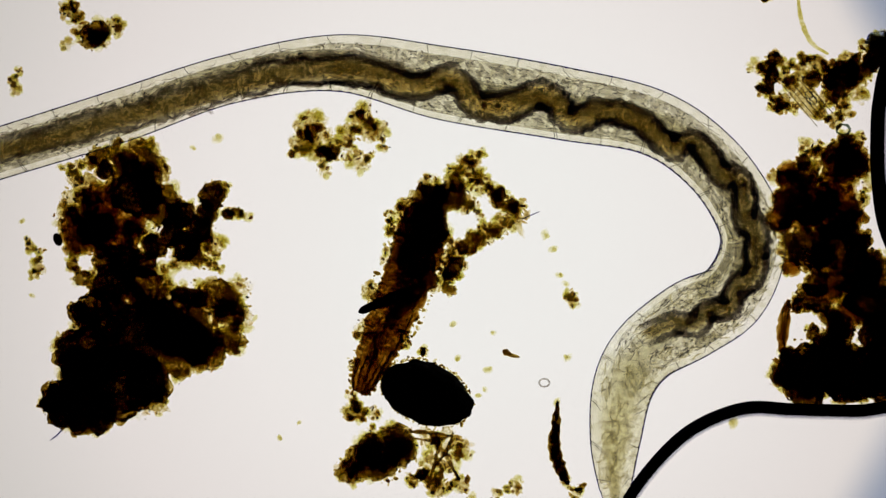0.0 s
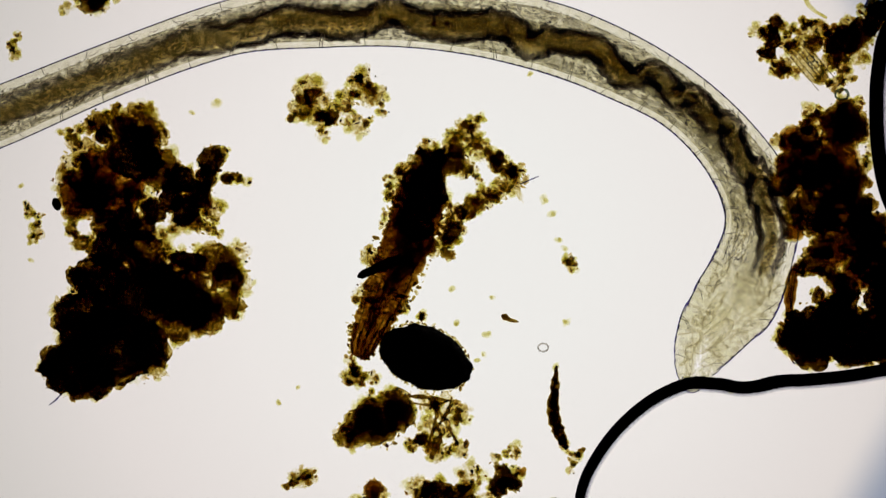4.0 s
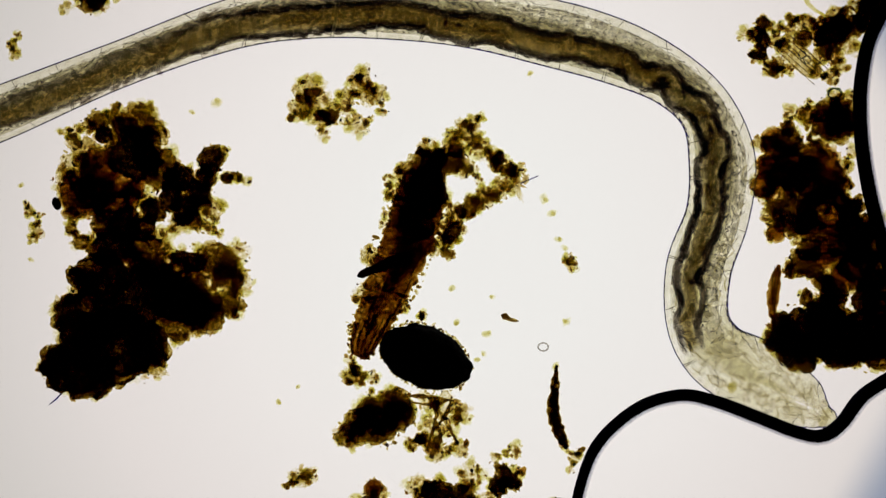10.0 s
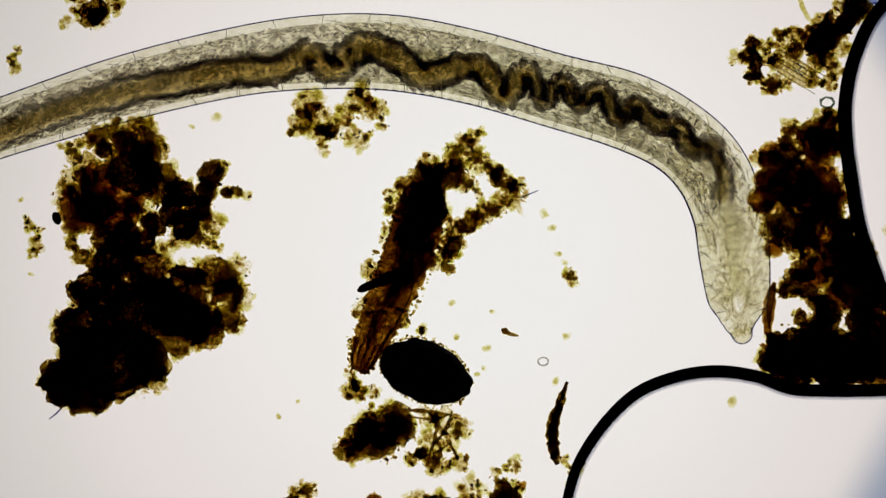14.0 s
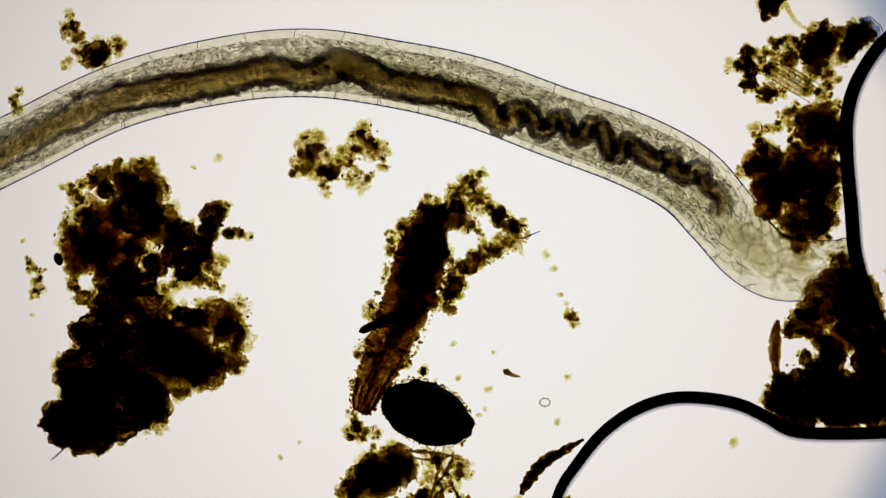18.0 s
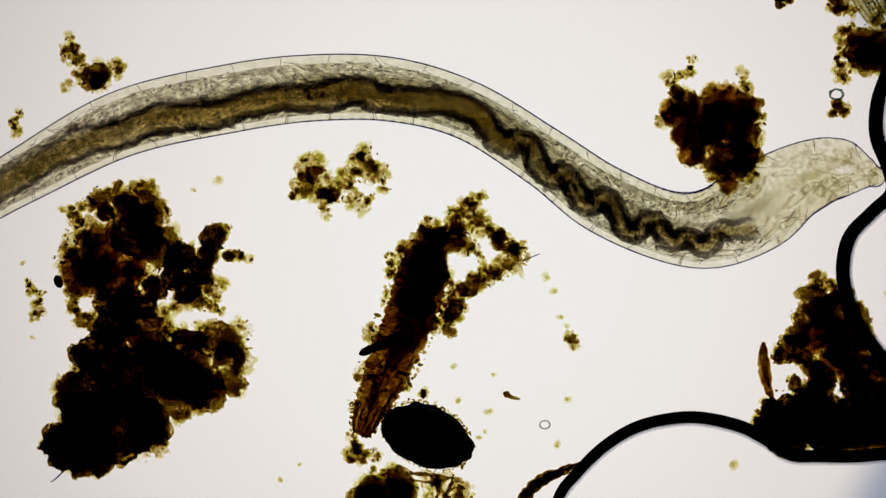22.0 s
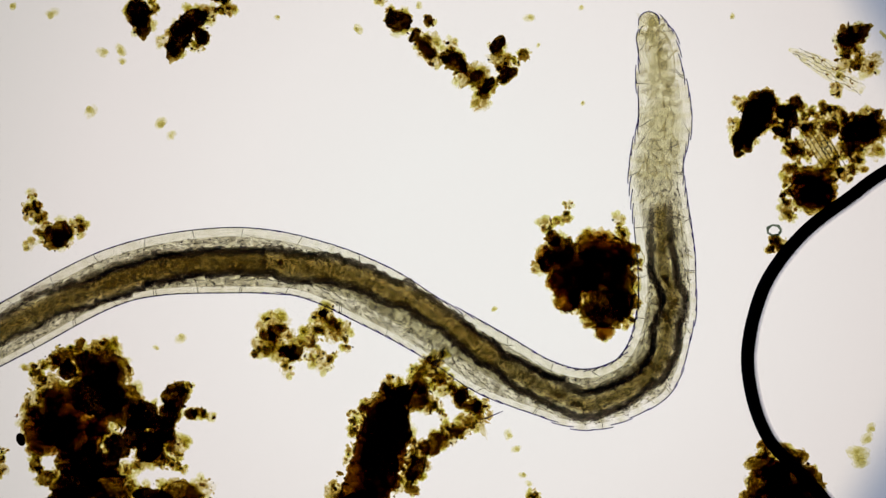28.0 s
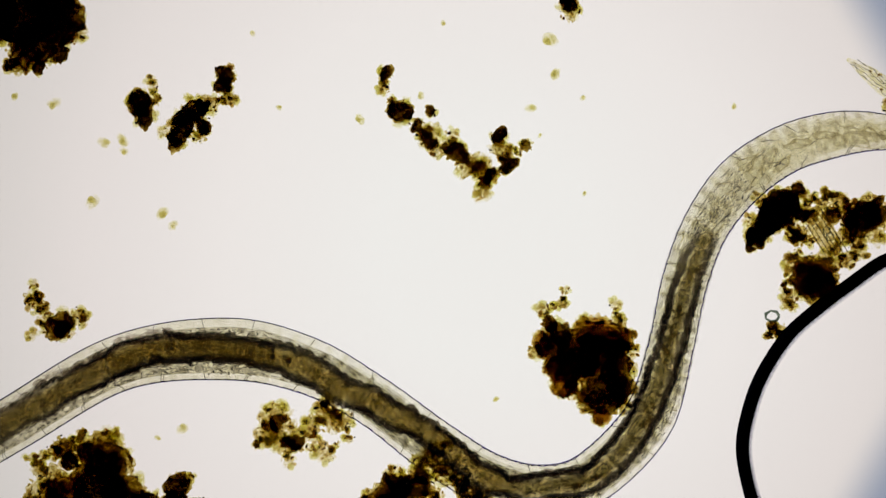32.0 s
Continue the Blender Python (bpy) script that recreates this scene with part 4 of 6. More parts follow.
def specks():
    """Small pale floating grains, each a thing of its own."""
    rng = np.random.default_rng(44)
    sites = [(380, 181, 9), (335, 197, 5), (800, 512, 6), (862, 594, 7), (857, 629, 5), (808, 573, 6), (1005, 572, 7), (990, 425, 6), (1001, 440, 6), (978, 378, 7),
             (964, 352, 8), (985, 652, 7), (525, 688, 4), (490, 715, 5), (872, 528, 5), (845, 640, 5), (30, 328, 5), (48, 461, 5), (98, 230, 6)]
    far = [(1301, 688, 9), (1588, 386, 16), (1592, 402, 12), (1604, 360, 10), (1612, 340, 8), (150, -400, 10), (220, -224, 11), (345, -204, 10), (363, -183, 8), (273, -334, 10), (240, -330, 9), (275, -315, 7), (697, -372, 8), (1045, -452, 9), (1037, -514, 12),
           (1002, -392, 8), (845, -543, 5), (806, -414, 6), (1095, -410, 5), (1018, -343, 4), (1098, -239, 4), (80, -412, 6), (552, -392, 5), (505, -525, 5), (940, 128, 5), (1365, -395, 5)]
    for group in (sites, far):
        for x, y, r in group:
            thing = tagged(new("speck"), "tiny pale olive grain on the slide", "grain", "scattered grains")
            thing.location = spot(x, y)
            v, f = lump_mesh(rng, r * 1.35, r * 0.95, r * 0.5, 3, 0.4, rng.uniform(0, 3))
            link_mesh("grain", rests(v), f, GREEN, thing, depth=rng.uniform(0.7, 1.5) * np.abs(BALLS[3][0][:, 2]) ** 1.7)
            v, f = lump_mesh(rng, r * 0.75, r * 0.6, r * 0.4, 2, 0.35, rng.uniform(0, 3))
            link_mesh("grain", rests(v + (r * rng.uniform(-0.6, 0.6), r * rng.uniform(-0.5, 0.5), 0)), f, GREEN, thing, depth=rng.uniform(0.6, 1.7) * np.abs(BALLS[2][0][:, 2]) ** 1.4)


specks()
v_egg, f_egg = lump_mesh(np.random.default_rng(61), 8, 12, 7, 3, 0.05, radians(20))
egg = tagged(new("spore"), "tiny black oval spore beside the large crumb", "spore")
egg.location = spot(95, 361)
link_mesh("shell", rests(v_egg), f_egg, COAL, egg)

# ---- litter that the worm and the bubbles push about ----
low_crumb = clump("litter_crumb", "heavy black crumb with amber pockets against the bubble", "litter crumb", [
    (1436, 588, 50, "k"), (1482, 592, 46, "k"), (1530, 588, 46, "k"), (1396, 608, 22, "k"), (1404, 576, 26, "k"), (1386, 598, 22, "k"), (1404, 620, 26, "k"), (1434, 626, 26, "k"), (1482, 630, 22, "k"), (1522, 628, 22, "k"), (1570, 590, 40, "k"), (1432, 462, 26, "m"), (1412, 478, 12, "k"),
    (1468, 445, 28, "r"), (1505, 425, 28, "m"), (1512, 482, 28, "r"), (1440, 525, 14, "k"), (1480, 522, 24, "r"), (1545, 525, 28, "k"), (1530, 450, 24, "m"), (1470, 496, 18, "m"), (1490, 512, 24, "k"), (1455, 478, 16, "m"),
    (1458, 405, 24, "m"), (1490, 396, 28, "r"), (1520, 384, 22, "m"), (1500, 348, 16, "b"), (1550, 402, 26, "m"), (1556, 440, 26, "m"), (1530, 362, 16, "m"), (1535, 415, 24, "r"), (1555, 620, 34, "k"), (1610, 560, 34, "k"), (1612, 605, 36, "k"), (1600, 518, 28, "m"), (1565, 465, 22, "b"), (1590, 490, 20, "m"), (1520, 440, 30, "b"), (1560, 500, 32, "m"), (1500, 460, 24, "b"), (1540, 490, 22, "b"), (1445, 442, 22, "m"), (1475, 545, 24, "k"), (1470, 560, 34, "k"), (1570, 545, 34, "m")], 51, (1465, 456))
side_crumb = clump("litter_crumb", "dark brown crumbs wedged along the bubble's black edge", "litter crumb", [
    (1490, 350, 24, "m"), (1512, 380, 26, "k"), (1534, 420, 24, "k"), (1548, 462, 24, "m"), (1505, 325, 16, "b"), (1560, 500, 18, "m")], 59, (1515, 400))
blade = rod_thing("plant_shred", "curved torn brown plant blade standing off a black crumb", "plant shred", [(1392, 440), (1385, 462), (1381, 490), (1380, 520), (1384, 556)], [3, 10, 11, 8, 3], BARKY, "shaft", 0.2, 10.0)
for o in (-5, 0, 5):
    v, f = rod_mesh([(9 + o, 48, 8), (4 + o, 25, 9), (1 + 0.7 * o, -5, 9), (2, -38, 8)], [0.5, 1.2, 1.2, 0.5], 5)
    link_mesh("fibre", v, f, SOOT, blade)
mid_crumb = clump("litter_crumb", "brown grainy crumb with a black knob, pushed by the worm", "litter crumb", [
    (1047, 18, 30, "m"), (1022, 28, 20, "r"), (1072, 58, 42, "r"), (1122, 28, 46, "r"), (1152, 28, 28, "r"), (1102, 8, 28, "b"), (1062, 98, 26, "r"), (1132, 118, 38, "k"), (1098, 42, 34, "b"),
    (1152, 78, 34, "m"), (1165, 105, 24, "m"), (1127, 158, 16, "r"), (1037, -7, 14, "k"), (1157, -7, 17, "b"), (1022, -32, 13, "y"), (1062, -67, 8, "b"), (1057, -42, 11, "b"), (1152, -42, 11, "y"), (1047, 68, 20, "r"), (1085, 70, 30, "b"), (1112, 74, 26, "b"), (1058, 34, 28, "b"), (1142, 52, 28, "b"), (1088, 106, 20, "b"), (1172, 22, 18, "b"), (1182, 44, 13, "b"), (1010, 42, 15, "b"), (1100, 138, 14, "b"), (1076, 120, 12, "y"), (1165, 140, 14, "b")], 52, (1093, 12))
ball_crumb = clump("litter_ball", "round dark rust-brown ball with small crumbs", "litter crumb", [
    (1502, -82, 44, "m"), (1510, -76, 30, "r"), (1500, -86, 34, "r"), (1462, -112, 16, "b"), (1457, -48, 17, "b"), (1452, -74, 6, "k"), (1522, -122, 13, "b"), (1475, -130, 9, "y"), (1545, -110, 12, "b"), (1466, -34, 9, "y")], 53, (1502, -82))
top_crumb = clump("litter_crumb", "scattered brown crumbs round a striped piece of plant fibre", "litter crumb", [
    (1467, -212, 18, "k"), (1477, -242, 13, "k"), (1477, -162, 20, "b"), (1500, -150, 10, "b"), (1452, -190, 14, "k"), (1442, -232, 14, "y"), (1497, -227, 13, "y"), (1522, -217, 13, "b"),
    (1552, -222, 15, "b"), (1572, -192, 22, "b"), (1570, -190, 14, "k"), (1607, -212, 24, "b"), (1615, -215, 15, "k"), (1612, -172, 26, "b"), (1582, -152, 17, "b"), (1567, -117, 14, "b"), (1475, -158, 10, "k"), (1540, -195, 16, "m"), (1590, -205, 18, "m"), (1560, -160, 16, "b"), (1600, -185, 20, "m"), (1545, -130, 11, "b"), (1625, -195, 20, "m"), (1530, -236, 11, "m"), (1460, -228, 12, "m"), (1490, -205, 12, "b"), (1500, -190, 12, "m"), (1580, -175, 16, "m"), (1590, -130, 14, "b"), (1575, -210, 14, "b")], 54, (1514, -150))


def striped_fibre(parent):
    """Uneven parallel cell walls of a plant fragment under the crumb, on a thin sheet of tissue."""
    rng = np.random.default_rng(71)
    for k in range(6):
        o, b, e = (k - 2.5) * 7.5 + rng.normal(0, 0.8), rng.uniform(0.7, 1.1), rng.uniform(0.6, 1.1)
        x, y = 12 + o * 0.85, 12 + o * 0.5
        v, f = rod_mesh([(x - 28 * b, y + 45 * b, 8), (x + rng.normal(0, 1), y, 9), (x + 26 * e, y - 42 * e, 8)], [0.6, rng.uniform(0.7, 1.5), 0.7], 6, 1.2)
        link_mesh("fibre", v, f, FIBRE, parent)
    v, f = rod_mesh([(-14, 58, 6), (0, 34, 6), (12, 12, 6), (24, -8, 6), (35, -24, 6)], [15, 21, 22, 20, 12], 12, 0.08)
    for x, y in ((15, 18), (21, 7)):  # small square crystals on it
        corners = [(x - 8, y + 3, 14), (x - 3, y + 8, 14), (x + 5, y + 5, 14), (x + 4, y - 5, 14), (x - 5, y - 6, 14), (x - 8, y + 3, 14)]
        cv, cf = rod_mesh(corners, [1.1, 0.8, 1.3, 0.9, 1.2, 1.1], 5)
        link_mesh("crystal", cv, cf, TEAL, parent)
    link_mesh("tissue_sheet", v, f, HUMIC, parent, depth=[1.5 * abs(math.sin(6.28318 * k / 12)) ** 0.3 for i in range(5) for k in range(12)])


striped_fibre(top_crumb)
black_crumb = clump("litter_crumb", "jagged coal-black crumb with amber edge", "litter crumb", [
    (1422, -214, 25, "k"), (1404, -184, 27, "k"), (1412, -200, 26, "k"), (1396, -166, 24, "k"), (1388, -150, 18, "k"), (1380, -136, 11, "k"), (1434, -232, 13, "k"), (1462, -202, 14, "k"), (1450, -190, 9, "b"), (1420, -170, 10, "b"), (1448, -222, 9, "y"), (1437, -182, 18, "b"), (1372, -182, 12, "y"), (1382, -222, 12, "y")], 55, (1402, -182))
husk_crumb = clump("litter_crumb", "pale see-through plant husk with dark crumbs", "litter crumb", [
    (1602, -400, 24, "k"), (1595, -392, 24, "b"), (1590, -350, 16, "b"), (1630, -350, 22, "b"), (1575, -305, 12, "b")], 56, (1492, -377))
rng_husk = np.random.default_rng(77)
for k, (o, thick) in enumerate(((-12, 1.0), (-5, 0.7), (1, 0.6), (5, 0.8), (12, 1.1))):  # torn cell walls along it
    pts = [(x, -0.55 * x + o * math.sin(min(1.0, 0.25 + x / 70) * 1.57) + rng_husk.normal(0, 1.6), 8) for x in np.linspace(4 + 3 * k, rng_husk.uniform(95, 135), 14)]
    v, f = rod_mesh(pts, [thick * rng_husk.uniform(0.3, 1.1) for p in pts], 6, 1.0)
    link_mesh("husk_fibre", v, f, FOLD if k in (0, 4) else FIBRE, husk_crumb)
for k in range(9):
    x = rng_husk.uniform(8, 120)
    v, f = lump_mesh(rng_husk, rng_husk.uniform(2, 5), rng_husk.uniform(1.2, 2.5), 2, 2, 0.5, rng_husk.uniform(0, 3))
    link_mesh("fleck", v + (x, -0.55 * x + rng_husk.normal(0, 7), 9), f, NUGGET, husk_crumb, depth=rng_husk.uniform(1, 4) * np.abs(BALLS[2][0][:, 2]))
v, f = rod_mesh([(-2, 0, 5), (20, -10, 5), (42, -22, 5), (66, -36, 5), (88, -48, 5), (112, -62, 5), (132, -74, 5)], [3, 10, 15, 18, 18, 15, 8], 12, 0.08)
link_mesh("husk_skin", v, f, VEIL, husk_crumb, depth=[0.45 * abs(math.sin(6.28318 * k / 12)) ** 0.3 for i in range(7) for k in range(12)])
stick = rod_thing("stick", "thin dark curved splinter of wood", "splinter", [(986, 652), (980, 690), (974, 730), (980, 765), (994, 800)], [3, 8, 10.5, 11, 6], HUMIC, "shaft", 0.25, 20.0)
for x, y, r in ((9, 50, 5), (7, 30, 8), (2, 12, 9), (0, -12, 9), (4, -34, 10), (12, -54, 8)):
    v, f = lump_mesh(np.random.default_rng(int(60 + y)), r * 1.3, r * 0.75, 5, 3, 0.6, radians(80))
    link_mesh("scale", v + (x, y, 8), f, BARKY, stick, depth=8.0 * np.abs(BALLS[3][0][:, 2]) ** 0.6)
thread = rod_thing("thread", "curved pale olive thread", "thread", [(1416, -70), (1422, -30), (1440, 10), (1470, 30)], [3, 4.6, 4.6, 2.6], VEIL, "shaft", 0.12, 3.0)
ring_shell = ring_thing(1435, -19, 11, 2.4, "dark-walled clear ring of a diatom shell", TEAL, 7)
ring_crumb = clump("litter_crumb", "small amber crumb beside the bubble's edge", "litter crumb", [(1427, 16, 8, "k"), (1444, 4, 13, "b"), (1434, -4, 9, "m"), (1450, 14, 8, "m")], 58, (1435, 8))
corner_crumb = clump("litter_crumb", "black crumb caught at the bubble's edge", "litter crumb", [(1548, 38, 26, "k"), (1560, 22, 24, "k"), (1536, 58, 16, "m"), (1530, 22, 12, "b")], 57, (1545, 40))


def shard_thing():
    """A broken splinter of clear glass with bevelled rims and two ridges across it."""
    thing = tagged(new("glass_shard"), "angular bluish clear glass shard by the bubble's edge", "shard")
    thing.location = spot(1531, -31)
    outline = [(-28, -8), (-20, 9), (7, 13), (23, 6), (28, -6), (8, -6), (-6, -13)]
    n = len(outline)
    v = [(x, y, 4) for x, y in outline] + [(0.8 * x, 0.75 * y + 0.5, 14) for x, y in outline]
    f = [tuple(range(n))[::-1], tuple(range(n, 2 * n))] + [(k, (k + 1) % n, n + (k + 1) % n, n + k) for k in range(n)]
    link_mesh("glass", v, f, SHARD, thing, smooth=False)
    for path, thick in ((outline + outline[:1], 0.9), ([(-20, 9), (-2, -1), (28, -6)], 0.8), ([(7, 13), (-2, -1), (-6, -13)], 0.6)):
        v, f = rod_mesh([(x, y, 15) for x, y in path], [thick] * len(path), 5)
        link_mesh("ridge", v, f, VIOLET_LINE, thing)
    return thing


shard = shard_thing()


def drift(thing, rows):
    """Key a thing along grid places; rows (t, x, y, turn in degrees)."""
    walk(thing, [(t, Matrix.Translation(spot(x, y)) @ Matrix.Rotation(radians(a), 4, "Z")) for t, x, y, a in rows])


# ---- all that moves ----
def motions():
    crawl(0, (856, 130), [(8, 205, 90), (211, 142, 93), (406, 77, 86), (598, 49, 100), (786, 85, 129), (991, 120, 128), (1153, 154, 116), (1256, 224, 113), (1320, 317, 114), (1328, 389, 116), (1291, 462, 125), (1221, 503, 138), (1141, 557, 121), (1101, 622, 107), (1087, 717, 88), (1086, 797, 57), (1085, 834, 26), (1083, 847, 16)],
          [(-2, 205), (98, 182), (198, 150), (298, 124), (398, 94), (498, 69), (598, 60), (658, 67), (708, 87), (753, 89), (793, 75), (818, 95), (838, 122), (873, 129), (913, 119), (953, 105), (983, 115), (1003, 145), (1033, 142), (1063, 134), (1108, 140), (1148, 162), (1183, 195), (1203, 193), (1223, 185), (1248, 207), (1273, 245), (1308, 255), (1316, 287), (1316, 322), (1336, 347), (1336, 392), (1333, 422), (1303, 447), (1288, 482), (1253, 487), (1228, 512), (1203, 507), (1183, 512), (1148, 527)])
    crawl(1, (821, 124), [(13, 202, 93), (211, 136, 89), (406, 71, 90), (558, 42, 94), (688, 54, 102), (828, 91, 131), (978, 121, 127), (1113, 144, 130), (1218, 191, 124), (1301, 266, 121), (1341, 351, 126), (1336, 444, 125), (1293, 511, 138), (1228, 581, 132), (1171, 664, 94), (1146, 721, 60), (1143, 750, 16)],
          [(-2, 211), (98, 183), (198, 150), (298, 118), (398, 85), (498, 56), (598, 48), (658, 61), (698, 81), (738, 85), (773, 71), (793, 98), (813, 120), (848, 121), (883, 115), (918, 101), (943, 118), (963, 141), (988, 128), (1023, 121), (1063, 123), (1088, 133), (1113, 158), (1138, 158), (1158, 141), (1183, 163), (1208, 188), (1238, 198), (1260, 233), (1283, 248), (1306, 255), (1323, 293), (1338, 328), (1338, 363), (1353, 398), (1343, 418), (1333, 448), (1343, 473), (1308, 503), (1273, 518)])
    crawl(2, (823, 95), [(15, 202, 100), (212, 127, 89), (407, 56, 89), (557, 26, 98), (695, 47, 105), (832, 76, 117), (975, 115, 121), (1115, 140, 130), (1217, 190, 124), (1300, 270, 122), (1343, 357, 128), (1348, 437, 127), (1305, 525, 139), (1245, 590, 130), (1177, 627, 113), (1124, 638, 74), (1091, 637, 16)],
          [(0, 215), (100, 178), (200, 138), (300, 98), (400, 62), (500, 38), (575, 28), (640, 42), (690, 60), (730, 62), (765, 45), (785, 72), (805, 98), (850, 105), (890, 100), (925, 95), (945, 125), (970, 145), (995, 130), (1030, 130), (1070, 130), (1095, 125), (1115, 150), (1135, 165), (1155, 140), (1180, 155), (1205, 185), (1235, 190), (1245, 225), (1275, 235), (1295, 260), (1310, 295), (1340, 310), (1345, 345), (1360, 380), (1355, 415), (1370, 445), (1350, 475), (1345, 510)])
    crawl(3, (785, 55), [(15, 200, 104), (212, 118, 96), (407, 48, 94), (562, 23, 106), (702, 24, 108), (835, 42, 119), (970, 80, 125), (1095, 127, 126), (1205, 185, 114), (1292, 267, 121), (1343, 355, 129), (1347, 442, 130), (1305, 532, 152), (1245, 600, 139), (1182, 648, 106), (1142, 662, 51), (1130, 672, 16)],
          [(0, 205), (100, 170), (200, 140), (300, 108), (400, 72), (500, 38), (600, 38), (660, 42), (710, 22), (735, 35), (780, 60), (830, 62), (875, 62), (910, 50), (925, 85), (955, 105), (985, 92), (1015, 105), (1050, 102), (1075, 115), (1100, 155), (1120, 165), (1138, 142), (1160, 152), (1180, 188), (1200, 188), (1218, 172), (1240, 180), (1246, 212), (1262, 226), (1284, 214), (1297, 238), (1300, 270), (1318, 278), (1330, 292), (1326, 320), (1340, 346), (1360, 362), (1358, 388), (1375, 405), (1380, 430), (1350, 480)])
    crawl(3.5, (765, 47), [(15, 201, 106), (212, 118, 96), (407, 48, 94), (570, 28, 114), (710, 27, 112), (850, 42, 115), (975, 70, 121), (1095, 120, 122), (1205, 182, 110), (1292, 267, 115), (1343, 355, 129), (1346, 447, 133), (1300, 542, 154), (1247, 600, 135), (1197, 646, 100), (1160, 690, 16)],
          [(0, 205), (100, 165), (200, 130), (290, 95), (350, 72), (400, 75), (450, 55), (510, 35), (600, 45), (650, 40), (690, 20), (720, 32), (765, 48), (820, 50), (875, 42), (905, 50), (935, 78), (965, 70), (1000, 75), (1040, 78), (1065, 90), (1090, 125), (1120, 140), (1145, 120), (1170, 135), (1190, 165), (1220, 165), (1240, 190), (1255, 215), (1285, 215), (1300, 250), (1318, 290), (1340, 300), (1345, 340), (1362, 370), (1375, 400), (1370, 440), (1360, 475)])
    crawl(4.5, (768, 48), [(15, 198, 101), (212, 117, 93), (407, 51, 99), (562, 28, 112), (710, 27, 112), (847, 40, 120), (980, 69, 125), (1102, 117, 119), (1207, 176, 109), (1287, 252, 115), (1336, 339, 130), (1335, 435, 134), (1307, 537, 135), (1305, 610, 100), (1315, 665, 60), (1318, 695, 16)],
          None)
    crawl(5.5, (773, 48), [(15, 195, 95), (212, 115, 90), (407, 53, 104), (555, 28, 113), (710, 27, 112), (845, 37, 125), (985, 67, 129), (1110, 115, 117), (1210, 170, 108), (1282, 237, 115), (1325, 320, 126), (1320, 415, 130), (1277, 515, 125), (1272, 605, 109), (1320, 660, 108), (1395, 679, 85), (1480, 672, 40), (1530, 650, 16)],
          [(0, 205), (100, 165), (200, 128), (290, 92), (350, 70), (405, 72), (460, 48), (515, 35), (600, 42), (650, 38), (695, 20), (730, 45), (770, 48), (810, 35), (860, 45), (910, 55), (940, 80), (970, 75), (1010, 70), (1050, 80), (1090, 110), (1110, 140), (1135, 135), (1170, 155), (1195, 190), (1240, 185), (1255, 215), (1290, 220), (1310, 245), (1290, 275), (1310, 305), (1330, 330), (1335, 370), (1345, 395), (1315, 415), (1320, 440), (1310, 465), (1280, 495)])
    crawl(6, (780, 45), [(15, 195, 95), (212, 117, 93), (407, 48, 94), (547, 27, 105), (710, 28, 109), (845, 40, 110), (980, 64, 115), (1090, 97, 112), (1180, 142, 112), (1267, 207, 101), (1320, 287, 115), (1327, 372, 125), (1287, 460, 131), (1256, 550, 119), (1275, 622, 103), (1340, 671, 96), (1430, 680, 64), (1500, 672, 40), (1540, 660, 16)],
          [(0, 198), (100, 160), (200, 122), (300, 88), (370, 68), (430, 50), (500, 32), (600, 38), (680, 30), (720, 28), (780, 42), (830, 35), (880, 50), (930, 58), (970, 78), (1010, 65), (1050, 80), (1100, 100), (1120, 120), (1150, 150), (1180, 165), (1215, 195), (1250, 205), (1285, 235), (1315, 260), (1325, 290), (1315, 310), (1325, 335), (1345, 365), (1325, 395), (1330, 430), (1305, 445), (1275, 440), (1285, 470), (1300, 490), (1245, 520)])
    crawl(7, (787, 48), [(15, 199, 87), (212, 121, 86), (407, 50, 91), (555, 21, 99), (710, 26, 105), (842, 46, 109), (980, 67, 117), (1100, 101, 114), (1195, 140, 108), (1277, 205, 104), (1325, 287, 113), (1320, 372, 111), (1272, 455, 119), (1227, 545, 115), (1250, 630, 108), (1320, 672, 97), (1415, 688, 84), (1495, 685, 67), (1545, 665, 16)],
          [(0, 200), (100, 162), (200, 125), (300, 90), (400, 55), (500, 32), (600, 38), (700, 38), (750, 45), (790, 45), (850, 38), (890, 62), (940, 62), (990, 85), (1040, 80), (1080, 105), (1120, 100), (1150, 135), (1190, 165), (1230, 185), (1265, 215), (1300, 250), (1325, 290), (1330, 330), (1330, 370), (1300, 395), (1280, 430), (1270, 465), (1230, 460), (1220, 490), (1225, 530), (1205, 570), (1210, 610)])
    crawl(8, (795, 48), [(15, 200, 82), (212, 120, 84), (407, 47, 86), (555, 21, 94), (705, 25, 100), (840, 42, 107), (975, 65, 117), (1100, 91, 119), (1215, 132, 118), (1290, 202, 105), (1319, 290, 102), (1297, 385, 109), (1250, 490, 112), (1242, 560, 115), (1272, 625, 119), (1335, 672, 128), (1400, 712, 103), (1447, 755, 60), (1462, 785, 16)],
          [(0, 205), (100, 168), (200, 127), (300, 90), (400, 55), (500, 35), (600, 35), (700, 35), (760, 42), (800, 48), (860, 45), (910, 60), (960, 62), (1010, 80), (1060, 88), (1110, 95), (1150, 115), (1180, 140), (1220, 155), (1265, 180), (1295, 220), (1310, 270), (1305, 320), (1300, 360), (1280, 400), (1255, 440), (1235, 480), (1235, 520), (1220, 550), (1240, 590), (1255, 640)])
